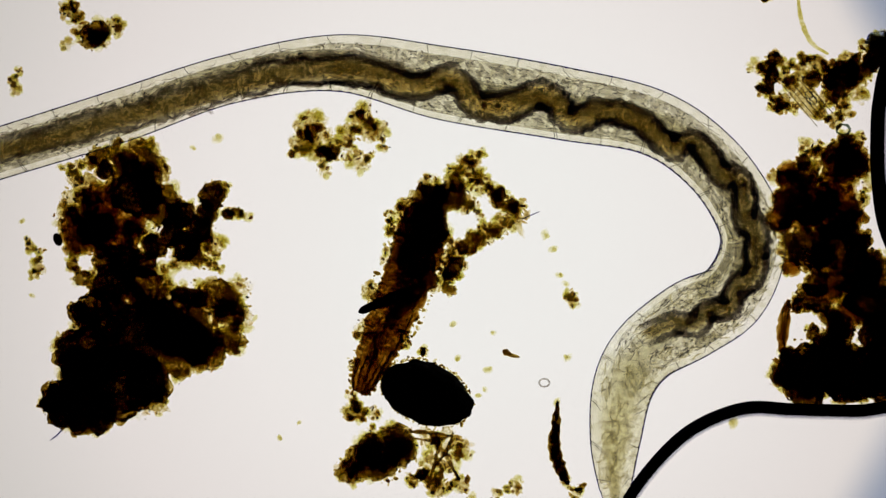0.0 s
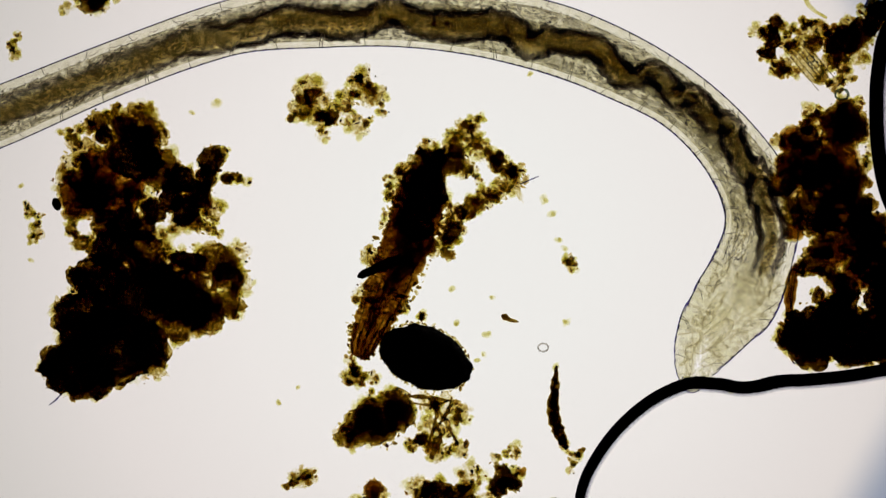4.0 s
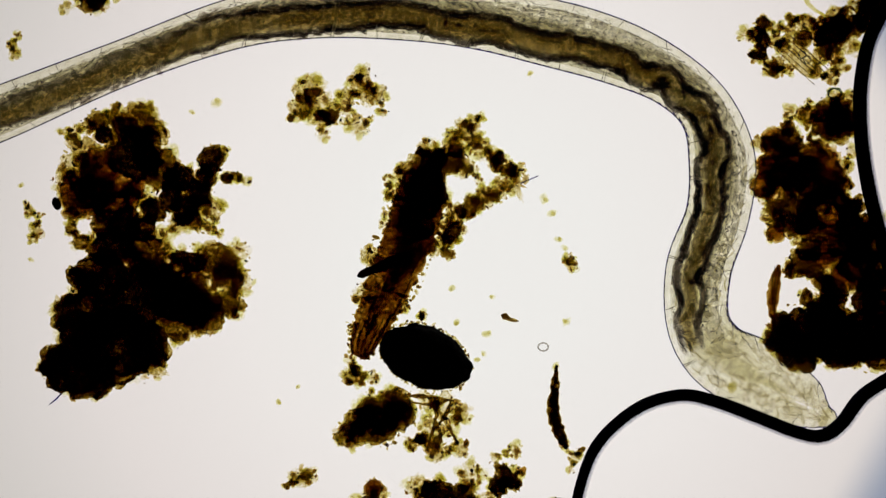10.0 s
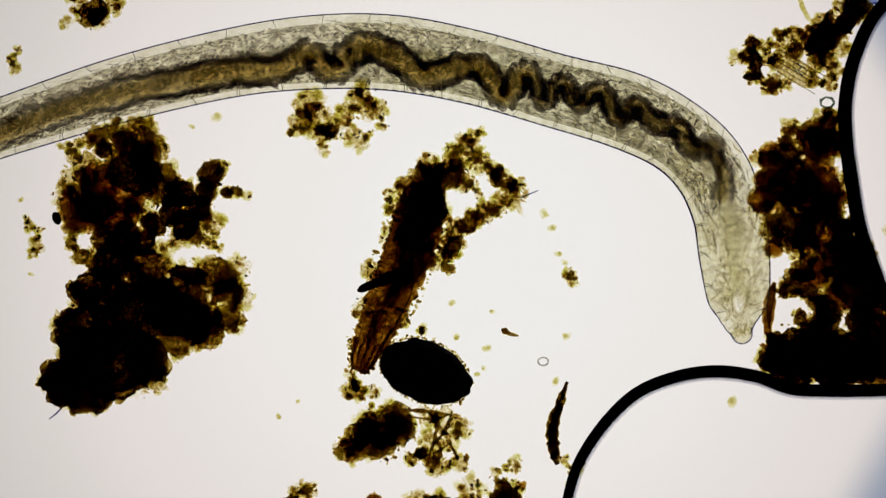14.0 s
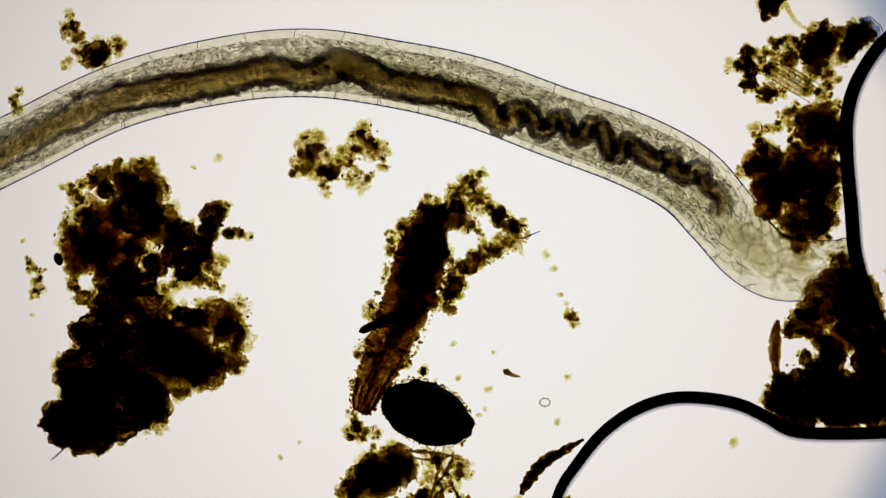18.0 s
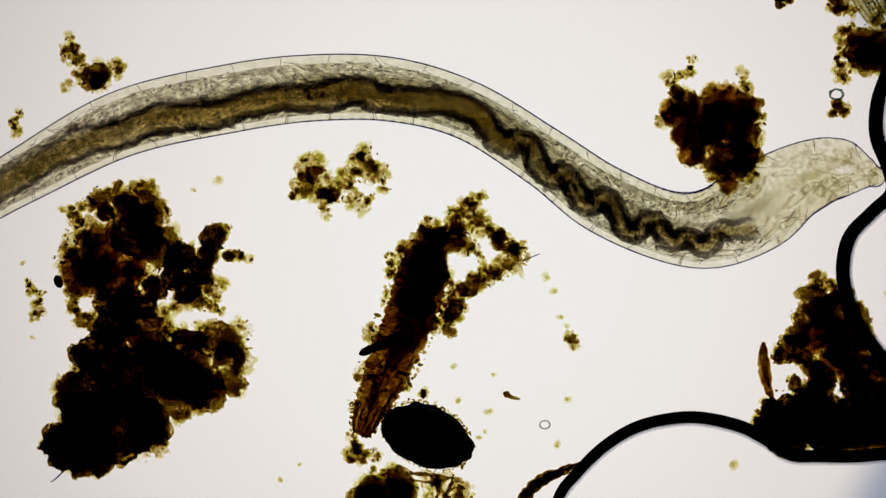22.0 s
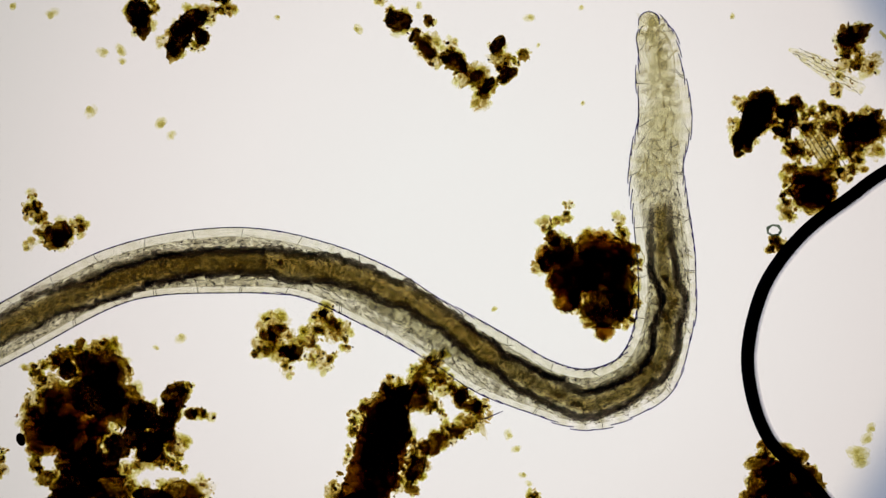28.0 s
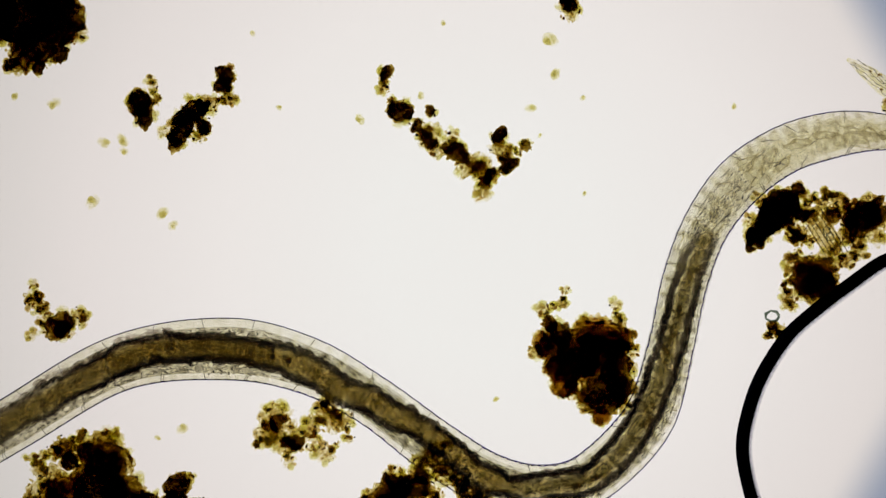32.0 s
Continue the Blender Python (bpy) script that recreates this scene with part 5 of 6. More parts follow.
    crawl(9, (797, 47), [(15, 202, 81), (212, 119, 82), (407, 47, 90), (555, 21, 93), (707, 22, 102), (840, 42, 107), (980, 66, 119), (1110, 89, 118), (1215, 130, 114), (1290, 200, 103), (1319, 287, 102), (1292, 390, 112), (1247, 485, 109), (1230, 557, 110), (1247, 622, 111), (1317, 672, 123), (1415, 692, 103), (1505, 685, 67), (1562, 680, 16)],
          [(0, 210), (100, 170), (200, 128), (300, 85), (400, 50), (500, 35), (600, 32), (700, 35), (760, 38), (800, 48), (860, 48), (910, 62), (960, 70), (1020, 80), (1070, 85), (1120, 95), (1155, 105), (1190, 130), (1230, 160), (1265, 185), (1295, 215), (1305, 260), (1300, 310), (1295, 360), (1265, 395), (1255, 440), (1230, 490), (1220, 530), (1220, 570), (1240, 620)])
    crawl(10, (790, 46), [(15, 196, 95), (212, 115, 81), (407, 45, 89), (552, 21, 96), (705, 22, 99), (840, 36, 102), (975, 60, 118), (1095, 95, 114), (1190, 141, 100), (1252, 201, 99), (1278, 286, 117), (1270, 381, 112), (1237, 476, 115), (1235, 569, 111), (1270, 629, 119), (1335, 666, 128), (1405, 704, 103), (1452, 736, 67), (1480, 746, 16)],
          [(0, 211), (100, 173), (200, 131), (300, 89), (400, 53), (500, 39), (600, 31), (700, 26), (750, 36), (800, 51), (860, 51), (910, 66), (960, 79), (1020, 86), (1080, 101), (1110, 111), (1140, 136), (1180, 136), (1200, 171), (1240, 196), (1255, 231), (1268, 266), (1255, 301), (1258, 341), (1255, 381), (1240, 421), (1230, 461), (1215, 491), (1225, 531), (1215, 571), (1225, 611)])
    crawl(11, (771, 45), [(16, 192, 92), (214, 120, 89), (409, 51, 83), (556, 25, 91), (701, 20, 100), (846, 45, 100), (976, 80, 130), (1101, 115, 134), (1191, 158, 117), (1254, 223, 115), (1277, 305, 119), (1263, 405, 115), (1240, 505, 117), (1256, 585, 122), (1304, 648, 146), (1364, 695, 121), (1411, 730, 78), (1448, 750, 16)],
          [(1, 220), (101, 183), (201, 145), (301, 107), (401, 73), (501, 47), (601, 35), (701, 33), (772, 45), (851, 70), (921, 93), (971, 105), (1011, 113), (1051, 95), (1076, 110), (1096, 140), (1126, 140), (1151, 140), (1171, 170), (1201, 170), (1226, 195), (1246, 230), (1263, 255), (1246, 285), (1263, 315), (1259, 355), (1241, 385), (1246, 425), (1233, 460), (1216, 495), (1211, 535)])
    crawl(12, (690, 78), [(15, 199, 111), (212, 130, 108), (407, 85, 116), (555, 64, 112), (700, 58, 110), (845, 61, 110), (980, 82, 110), (1090, 118, 100), (1185, 168, 99), (1252, 228, 107), (1279, 308, 119), (1262, 408, 115), (1237, 493, 115), (1250, 578, 120), (1297, 638, 122), (1355, 683, 103), (1405, 720, 61), (1432, 728, 16)],
          [(0, 198), (100, 173), (200, 141), (300, 121), (400, 106), (500, 85), (560, 78), (620, 78), (690, 75), (750, 75), (820, 78), (880, 85), (940, 83), (1000, 88), (1040, 93), (1070, 118), (1105, 128), (1135, 153), (1170, 168), (1200, 173), (1225, 198), (1255, 228), (1255, 273), (1275, 313), (1262, 358), (1265, 398), (1235, 418), (1240, 453), (1215, 483), (1215, 533)])
    crawl(13, (628, 94), [(13, 194, 113), (211, 133, 106), (406, 88, 113), (553, 68, 128), (693, 69, 131), (833, 95, 130), (978, 137, 130), (1103, 172, 121), (1183, 222, 120), (1231, 287, 121), (1246, 362, 119), (1242, 457, 119), (1244, 532, 116), (1276, 597, 112), (1331, 654, 96), (1378, 687, 67), (1410, 695, 16)],
          [(-2, 217), (98, 182), (198, 147), (298, 127), (398, 107), (478, 105), (528, 92), (568, 72), (598, 97), (633, 87), (668, 67), (708, 62), (743, 77), (773, 112), (818, 102), (868, 107), (908, 122), (933, 147), (958, 142), (983, 137), (1003, 157), (1028, 167), (1058, 152), (1083, 172), (1103, 192), (1128, 192), (1148, 222), (1178, 242), (1203, 242), (1218, 277), (1228, 312), (1233, 347), (1218, 377), (1248, 407), (1233, 437), (1213, 477), (1228, 522)])
    crawl(14, (617, 93), [(15, 197, 104), (212, 134, 115), (407, 87, 121), (555, 68, 130), (695, 69, 133), (835, 94, 130), (980, 135, 130), (1110, 172, 137), (1200, 218, 132), (1257, 275, 132), (1289, 350, 128), (1300, 430, 124), (1307, 505, 107), (1310, 553, 70), (1320, 582, 16)],
          [(0, 215), (100, 175), (200, 145), (300, 123), (400, 103), (480, 100), (520, 85), (550, 70), (570, 95), (600, 100), (615, 75), (650, 55), (685, 70), (715, 85), (745, 110), (775, 105), (810, 95), (850, 93), (875, 120), (888, 150), (900, 140), (915, 117), (932, 105), (948, 120), (957, 153), (972, 147), (985, 125), (1003, 127), (1016, 153), (1030, 161), (1045, 141), (1060, 135), (1074, 150), (1086, 180), (1100, 187), (1115, 169), (1130, 161), (1145, 180), (1165, 195), (1200, 197), (1212, 220), (1224, 239), (1242, 239), (1262, 231), (1268, 255), (1282, 285), (1278, 325)])
    crawl(15, (625, 92), [(13, 191, 102), (211, 128, 115), (406, 86, 118), (553, 70, 131), (693, 68, 135), (833, 92, 128), (978, 134, 124), (1118, 172, 134), (1208, 217, 136), (1268, 267, 130), (1303, 347, 114), (1313, 422, 117), (1310, 482, 109), (1298, 525, 60), (1295, 549, 16)],
          [(-2, 214), (98, 182), (198, 147), (298, 122), (398, 110), (468, 102), (513, 92), (548, 72), (573, 97), (603, 102), (623, 77), (648, 47), (688, 67), (713, 82), (743, 107), (773, 97), (818, 90), (853, 87), (876, 112), (893, 144), (906, 127), (923, 110), (940, 122), (953, 147), (968, 150), (983, 130), (998, 137), (1013, 160), (1028, 157), (1046, 132), (1063, 142), (1080, 177), (1093, 172), (1110, 152), (1133, 170), (1163, 184), (1186, 184), (1196, 210), (1213, 214), (1236, 204), (1253, 237), (1270, 267), (1283, 297)])
    crawl(15.5, (622, 95), [(12, 191, 102), (209, 125, 113), (404, 84, 116), (552, 69, 132), (692, 66, 133), (832, 89, 135), (977, 124, 134), (1117, 167, 130), (1207, 207, 124), (1272, 265, 130), (1304, 340, 113), (1314, 425, 122), (1310, 485, 105), (1302, 520, 60), (1300, 553, 16)],
          [(-3, 200), (97, 170), (197, 137), (297, 120), (397, 110), (467, 105), (512, 90), (547, 70), (577, 95), (607, 100), (622, 75), (652, 53), (692, 65), (717, 85), (752, 100), (782, 85), (827, 80), (852, 86), (875, 111), (892, 143), (905, 126), (922, 109), (939, 121), (952, 146), (967, 149), (982, 129), (997, 136), (1012, 159), (1027, 156), (1045, 131), (1062, 141), (1079, 176), (1092, 171), (1109, 151), (1132, 169), (1162, 183), (1185, 183), (1195, 209), (1212, 213), (1235, 203), (1252, 236), (1269, 266), (1282, 296)])
    crawl(17.5, (570, 52), [(12, 167, 114), (209, 73, 116), (402, 31, 122), (549, 22, 124), (692, 42, 130), (832, 69, 129), (977, 119, 131), (1117, 172, 143), (1217, 224, 140), (1287, 297, 135), (1334, 367, 135), (1372, 422, 136), (1394, 449, 101), (1417, 462, 16)],
          [(-3, 177), (97, 127), (197, 87), (297, 60), (397, 52), (457, 47), (492, 30), (527, 42), (567, 47), (597, 20), (637, 27), (677, 42), (712, 72), (747, 72), (797, 74), (839, 77), (864, 100), (882, 124), (899, 110), (916, 94), (936, 107), (949, 134), (964, 134), (979, 114), (996, 120), (1006, 144), (1024, 144), (1044, 122), (1062, 140), (1074, 174), (1089, 174), (1104, 152), (1124, 170), (1154, 187), (1179, 182), (1192, 207), (1209, 212), (1234, 205), (1242, 232), (1269, 247), (1269, 277)])
    crawl(18, (558, 42), [(12, 167, 114), (209, 72, 113), (402, 25, 117), (549, 14, 120), (692, 33, 118), (832, 64, 123), (977, 117, 126), (1117, 168, 131), (1212, 219, 131), (1272, 282, 127), (1327, 347, 120), (1382, 377, 114), (1447, 369, 112), (1489, 344, 75), (1507, 332, 16)],
          [(-3, 177), (97, 124), (197, 80), (297, 60), (397, 44), (447, 32), (487, 27), (527, 40), (567, 32), (602, 14), (647, 32), (687, 50), (737, 57), (787, 67), (842, 77), (867, 100), (885, 124), (902, 110), (919, 94), (939, 107), (952, 134), (967, 134), (982, 114), (999, 120), (1009, 144), (1027, 144), (1047, 122), (1065, 140), (1077, 174), (1092, 174), (1107, 152), (1127, 170), (1157, 187), (1182, 182), (1195, 207), (1212, 212), (1237, 205), (1245, 232), (1272, 247), (1272, 277)])
    crawl(19, (538, 44), [(12, 166, 112), (209, 76, 115), (402, 27, 114), (549, 15, 117), (692, 24, 115), (822, 52, 112), (967, 107, 112), (1112, 172, 130), (1212, 229, 135), (1277, 294, 132), (1342, 333, 124), (1412, 329, 119), (1464, 282, 103), (1482, 237, 81), (1487, 167, 16)],
          [(-3, 177), (97, 117), (197, 87), (297, 64), (397, 42), (447, 27), (487, 37), (527, 40), (577, 24), (637, 34), (697, 50), (757, 57), (807, 64), (842, 67), (872, 92), (897, 114), (917, 104), (935, 97), (952, 107), (965, 134), (982, 140), (1002, 126), (1019, 137), (1037, 158), (1055, 156), (1075, 140), (1092, 152), (1105, 184), (1122, 192), (1145, 182), (1162, 200), (1182, 214), (1209, 214), (1225, 242), (1245, 254), (1265, 254), (1272, 282), (1287, 307)])
    crawl(20, (531, 45), [(13, 165, 107), (211, 76, 115), (403, 28, 117), (551, 18, 118), (693, 22, 110), (823, 49, 107), (963, 110, 112), (1083, 184, 126), (1193, 259, 135), (1278, 306, 127), (1353, 300, 140), (1418, 249, 156), (1458, 192, 126), (1496, 137, 72), (1533, 97, 16)],
          [(-2, 177), (78, 132), (138, 97), (198, 87), (298, 67), (388, 52), (438, 27), (478, 37), (518, 42), (578, 30), (638, 30), (698, 42), (758, 42), (818, 50), (858, 62), (888, 92), (913, 98), (938, 92), (956, 107), (970, 134), (988, 152), (1016, 148), (1033, 164), (1046, 192), (1064, 192), (1086, 180), (1102, 194), (1108, 227), (1124, 240), (1150, 230), (1170, 250), (1193, 264), (1226, 264), (1230, 294), (1246, 304), (1266, 294), (1283, 310), (1313, 327)])
    crawl(21, (537, 50), [(12, 170, 104), (209, 80, 113), (402, 38, 115), (549, 22, 118), (692, 20, 110), (827, 52, 105), (962, 126, 106), (1072, 210, 122), (1172, 280, 130), (1269, 297, 120), (1342, 276, 120), (1402, 196, 149), (1447, 96, 102), (1512, 46, 61), (1557, 36, 16)],
          [(-3, 180), (77, 135), (137, 105), (197, 90), (277, 70), (367, 67), (417, 45), (467, 43), (527, 50), (587, 33), (647, 35), (717, 40), (787, 45), (837, 60), (877, 90), (917, 115), (952, 120), (977, 160), (1007, 185), (1037, 190), (1062, 225), (1097, 230), (1122, 265), (1157, 275), (1197, 285), (1227, 300), (1262, 300), (1287, 305), (1327, 300), (1372, 280)])
    crawl(22, (544, 45), [(12, 187, 95), (209, 83, 116), (402, 37, 120), (549, 18, 117), (692, 21, 112), (827, 59, 103), (962, 142, 106), (1062, 213, 120), (1172, 261, 124), (1257, 266, 141), (1337, 229, 155), (1402, 186, 132), (1467, 162, 112), (1527, 169, 85), (1562, 182, 16)],
          [(-3, 192), (77, 147), (137, 117), (197, 104), (277, 72), (367, 67), (427, 50), (497, 37), (557, 37), (617, 22), (677, 37), (747, 40), (807, 47), (847, 67), (877, 107), (897, 117), (922, 110), (939, 124), (952, 160), (972, 177), (997, 174), (1015, 197), (1032, 224), (1052, 222), (1071, 216), (1087, 240), (1105, 270), (1123, 274), (1147, 254), (1167, 267), (1185, 287), (1217, 282), (1237, 297), (1255, 292), (1267, 272), (1289, 272), (1327, 267)])
    crawl(23, (538, 43), [(12, 190, 92), (209, 82, 113), (402, 33, 122), (549, 15, 120), (692, 18, 112), (827, 54, 112), (962, 134, 110), (1062, 208, 118), (1162, 257, 126), (1254, 267, 127), (1332, 231, 134), (1394, 177, 124), (1436, 120, 86), (1449, 80, 58), (1449, 46, 16)],
          [(-3, 197), (77, 147), (137, 114), (197, 92), (277, 70), (367, 57), (437, 37), (497, 40), (557, 34), (617, 22), (677, 37), (737, 34), (797, 40), (837, 67), (867, 97), (902, 92), (927, 102), (952, 142), (982, 152), (1002, 187), (1037, 197), (1067, 232), (1097, 252), (1127, 242), (1157, 267), (1187, 282), (1212, 302), (1237, 287), (1267, 282), (1307, 272)])
    crawl(24, (540, 42), [(88, 148, 100), (286, 54, 96), (478, 18, 115), (623, 13, 115), (758, 30, 108), (876, 84, 106), (976, 155, 109), (1076, 223, 120), (1184, 262, 121), (1270, 256, 125), (1338, 193, 116), (1354, 107, 112), (1342, 23, 82), (1331, -75, 54), (1330, -122, 16)],
          [(73, 160), (153, 105), (213, 75), (273, 65), (353, 50), (443, 40), (503, 38), (543, 35), (593, 15), (653, 20), (713, 30), (773, 35), (823, 55), (873, 100), (913, 125), (953, 120), (978, 150), (998, 180), (1033, 190), (1058, 230), (1093, 235), (1118, 270), (1153, 275), (1183, 265), (1223, 280), (1263, 285), (1293, 265), (1303, 240), (1343, 225), (1358, 195)])
    crawl(25, (553, 16), [(88, 151, 100), (286, 49, 103), (478, 3, 112), (623, -2, 112), (758, 19, 104), (875, 81, 101), (975, 173, 113), (1065, 233, 114), (1168, 266, 113), (1270, 231, 109), (1309, 148, 106), (1301, 49, 94), (1267, -35, 88), (1221, -121, 87), (1176, -201, 75), (1168, -271, 16)],
          [(73, 149), (153, 109), (213, 81), (273, 64), (353, 41), (443, 21), (503, 14), (553, 14), (613, 7), (673, 19), (733, 31), (793, 44), (843, 64), (883, 99), (923, 139), (963, 164), (1003, 204), (1043, 239), (1073, 259), (1113, 279), (1163, 284), (1203, 284), (1243, 264), (1283, 244), (1313, 209), (1328, 159), (1323, 109), (1288, 59)])
    crawl(26, (557, 2), [(85, 154, 98), (283, 42, 98), (475, -10, 104), (620, -8, 109), (755, 22, 98), (870, 110, 108), (970, 200, 108), (1055, 250, 112), (1155, 260, 110), (1248, 190, 103), (1268, 95, 90), (1238, -10, 95), (1198, -88, 105), (1170, -165, 100), (1176, -250, 75), (1208, -305, 59), (1250, -345, 16)],
          [(70, 150), (150, 100), (230, 65), (310, 40), (390, 12), (470, -2), (550, -5), (610, -5), (670, 12), (730, 30), (790, 55), (840, 80), (890, 125), (940, 170), (990, 215), (1050, 255), (1110, 270), (1170, 265), (1220, 240), (1250, 190), (1265, 140), (1275, 80), (1260, 30), (1235, -30), (1195, -75)])
    crawl(26.5, (554, 7), [(82, 155, 98), (280, 44, 98), (472, -6, 105), (612, -2, 108), (747, 41, 110), (862, 117, 94), (952, 197, 103), (1047, 252, 108), (1137, 253, 119), (1232, 184, 118), (1254, 79, 114), (1230, -18, 105), (1200, -108, 105), (1192, -183, 100), (1217, -251, 84), (1257, -296, 61), (1307, -306, 16)],
          [(67, 152), (147, 102), (227, 62), (307, 34), (387, 7), (467, -3), (547, -3), (607, 2), (667, 17), (727, 47), (787, 77), (837, 107), (887, 152), (937, 192), (987, 232), (1047, 262), (1107, 272), (1167, 257), (1217, 232), (1247, 182), (1272, 122), (1267, 72), (1237, 22), (1217, -28)])
    crawl(28.5, (531, 54), [(79, 167, 100), (276, 70, 101), (466, 48, 117), (604, 66, 105), (724, 117, 103), (839, 194, 103), (939, 257, 107), (1034, 296, 99), (1124, 301, 103), (1211, 244, 103), (1239, 154, 95), (1243, 44, 99), (1237, -56, 98), (1244, -156, 91), (1253, -243, 93), (1239, -336, 85), (1211, -396, 66), (1192, -446, 16)],
          [(64, 169), (144, 129), (224, 104), (304, 74), (384, 57), (464, 54), (534, 54), (594, 64), (644, 74), (704, 94), (764, 124), (824, 149), (884, 194), (934, 239), (984, 264), (1044, 294), (1104, 304), (1164, 289), (1214, 254), (1239, 199), (1244, 139), (1249, 89), (1234, 39), (1234, -21), (1244, -81)])
    crawl(29, (539, 54), [(79, 159, 114), (276, 71, 103), (466, 46, 115), (604, 66, 107), (724, 119, 98), (839, 201, 99), (939, 279, 94), (1029, 320, 98), (1119, 317, 107), (1209, 231, 89), (1236, 134, 81), (1252, 24, 88), (1258, -81, 88), (1264, -191, 90), (1267, -281, 93), (1280, -366, 84), (1301, -424, 67), (1332, -480, 16)],
          [(64, 169), (144, 129), (224, 104), (304, 59), (384, 51), (464, 54), (539, 54), (604, 67), (664, 89), (724, 124), (784, 154), (844, 199), (894, 234), (944, 279), (994, 304), (1054, 324), (1114, 321), (1174, 289), (1214, 244), (1229, 199), (1239, 139), (1244, 79), (1244, 19), (1254, -41), (1259, -101), (1264, -161)])
    crawl(30, (549, 54), [(77, 166, 104), (275, 67, 91), (465, 44, 111), (602, 69, 97), (722, 129, 94), (837, 209, 90), (937, 274, 99), (1037, 286, 96), (1125, 269, 108), (1207, 179, 96), (1237, 71, 98), (1243, -44, 102), (1246, -139, 107), (1260, -212, 103), (1297, -264, 91), (1362, -302, 80), (1417, -304, 64), (1482, -287, 16)],
          [(62, 166), (142, 126), (222, 101), (302, 56), (382, 41), (462, 43), (537, 48), (602, 66), (662, 91), (722, 131), (782, 161), (842, 201), (892, 241), (942, 271), (1002, 286), (1062, 281), (1122, 261), (1172, 226), (1202, 176), (1222, 121), (1232, 61), (1237, 1), (1240, -59), (1252, -119), (1257, -179)])
    crawl(31, (551, 58), [(77, 173, 95), (275, 65, 89), (465, 45, 110), (602, 68, 92), (722, 133, 89), (837, 208, 94), (937, 259, 96), (1027, 276, 98), (1127, 255, 100), (1207, 173, 106), (1237, 58, 98), (1246, -52, 99), (1257, -152, 92), (1292, -225, 92), (1347, -271, 91), (1412, -291, 74), (1492, -295, 59), (1557, -295, 46), (1584, -292, 16)],
          [(62, 173), (142, 128), (222, 98), (302, 58), (382, 38), (462, 43), (542, 53), (602, 73), (652, 90), (702, 123), (762, 143), (822, 173), (882, 228), (942, 263), (1002, 273), (1062, 273), (1112, 253), (1162, 218), (1202, 163), (1222, 98), (1232, 38), (1240, -32), (1247, -92), (1262, -162)])
    crawl(32, (544, 54), [(76, 174, 95), (273, 62, 98), (461, 37, 109), (601, 65, 100), (721, 129, 89), (836, 214, 94), (928, 268, 92), (1019, 289, 93), (1107, 265, 92), (1206, 165, 91), (1247, 38, 80), (1273, -82, 80), (1311, -181, 82), (1371, -261, 89), (1451, -316, 85), (1531, -341, 81), (1601, -348, 68), (1663, -342, 53), (1716, -336, 16)],
          [(61, 174), (141, 129), (221, 84), (301, 44), (381, 34), (461, 37), (531, 49), (581, 61), (621, 79), (661, 109), (711, 124), (761, 154), (821, 184), (871, 224), (921, 264), (981, 284), (1041, 279), (1101, 269), (1151, 229), (1191, 174), (1221, 109), (1241, 49), (1261, -21), (1281, -91), (1311, -161)])
    low_rim(0, [(1073, 927), (1088, 867), (1120, 807), (1163, 752), (1213, 705), (1268, 675), (1328, 659), (1398, 662), (1468, 664), (1528, 664), (1598, 652)])
    low_rim(1, [(1058, 954), (1078, 876), (1108, 818), (1153, 758), (1208, 706), (1268, 668), (1328, 656), (1398, 658), (1468, 664), (1528, 662), (1598, 648)])
    low_rim(2, [(1020, 950), (1035, 882), (1060, 820), (1105, 755), (1165, 700), (1230, 665), (1300, 652), (1370, 656), (1430, 664), (1510, 664), (1600, 650)])
    low_rim(3, [(1020, 950), (1030, 870), (1055, 815), (1100, 755), (1160, 705), (1230, 668), (1300, 652), (1370, 655), (1430, 662), (1510, 662), (1600, 650)])
    low_rim(3.5, [(1020, 950), (1030, 870), (1055, 815), (1100, 755), (1160, 705), (1230, 668), (1300, 652), (1370, 655), (1430, 662), (1510, 662), (1600, 650)])
    low_rim(4.5, [(1018, 950), (1028, 870), (1053, 810), (1098, 752), (1155, 708), (1222, 690), (1275, 705), (1315, 722), (1370, 705), (1430, 690), (1510, 668), (1590, 650)])
    low_rim(5.5, [(1015, 950), (1025, 870), (1050, 805), (1095, 750), (1150, 712), (1215, 696), (1270, 700), (1320, 712), (1390, 712), (1450, 698), (1510, 670), (1580, 650)])
    low_rim(6, [(1015, 950), (1025, 870), (1050, 800), (1095, 750), (1150, 712), (1215, 698), (1270, 705), (1320, 716), (1390, 718), (1450, 710), (1510, 683), (1580, 650)])
    low_rim(7, [(1012, 950), (1025, 870), (1050, 805), (1095, 750), (1150, 712), (1215, 700), (1280, 712), (1340, 728), (1410, 735), (1470, 722), (1520, 690), (1590, 655)])
    low_rim(8, [(1012, 950), (1025, 870), (1050, 805), (1090, 755), (1145, 715), (1210, 702), (1280, 718), (1350, 745), (1410, 785), (1452, 808), (1480, 785), (1500, 725), (1540, 690), (1600, 660)])
    low_rim(9, [(1012, 950), (1025, 870), (1050, 805), (1090, 755), (1145, 718), (1200, 707), (1250, 712), (1310, 732), (1370, 740), (1430, 737), (1500, 720), (1560, 690), (1600, 660)])
    low_rim(10, [(1012, 951), (1025, 871), (1050, 801), (1090, 753), (1145, 716), (1210, 701), (1270, 713), (1340, 739), (1410, 766), (1455, 773), (1490, 751), (1530, 701), (1600, 656)])
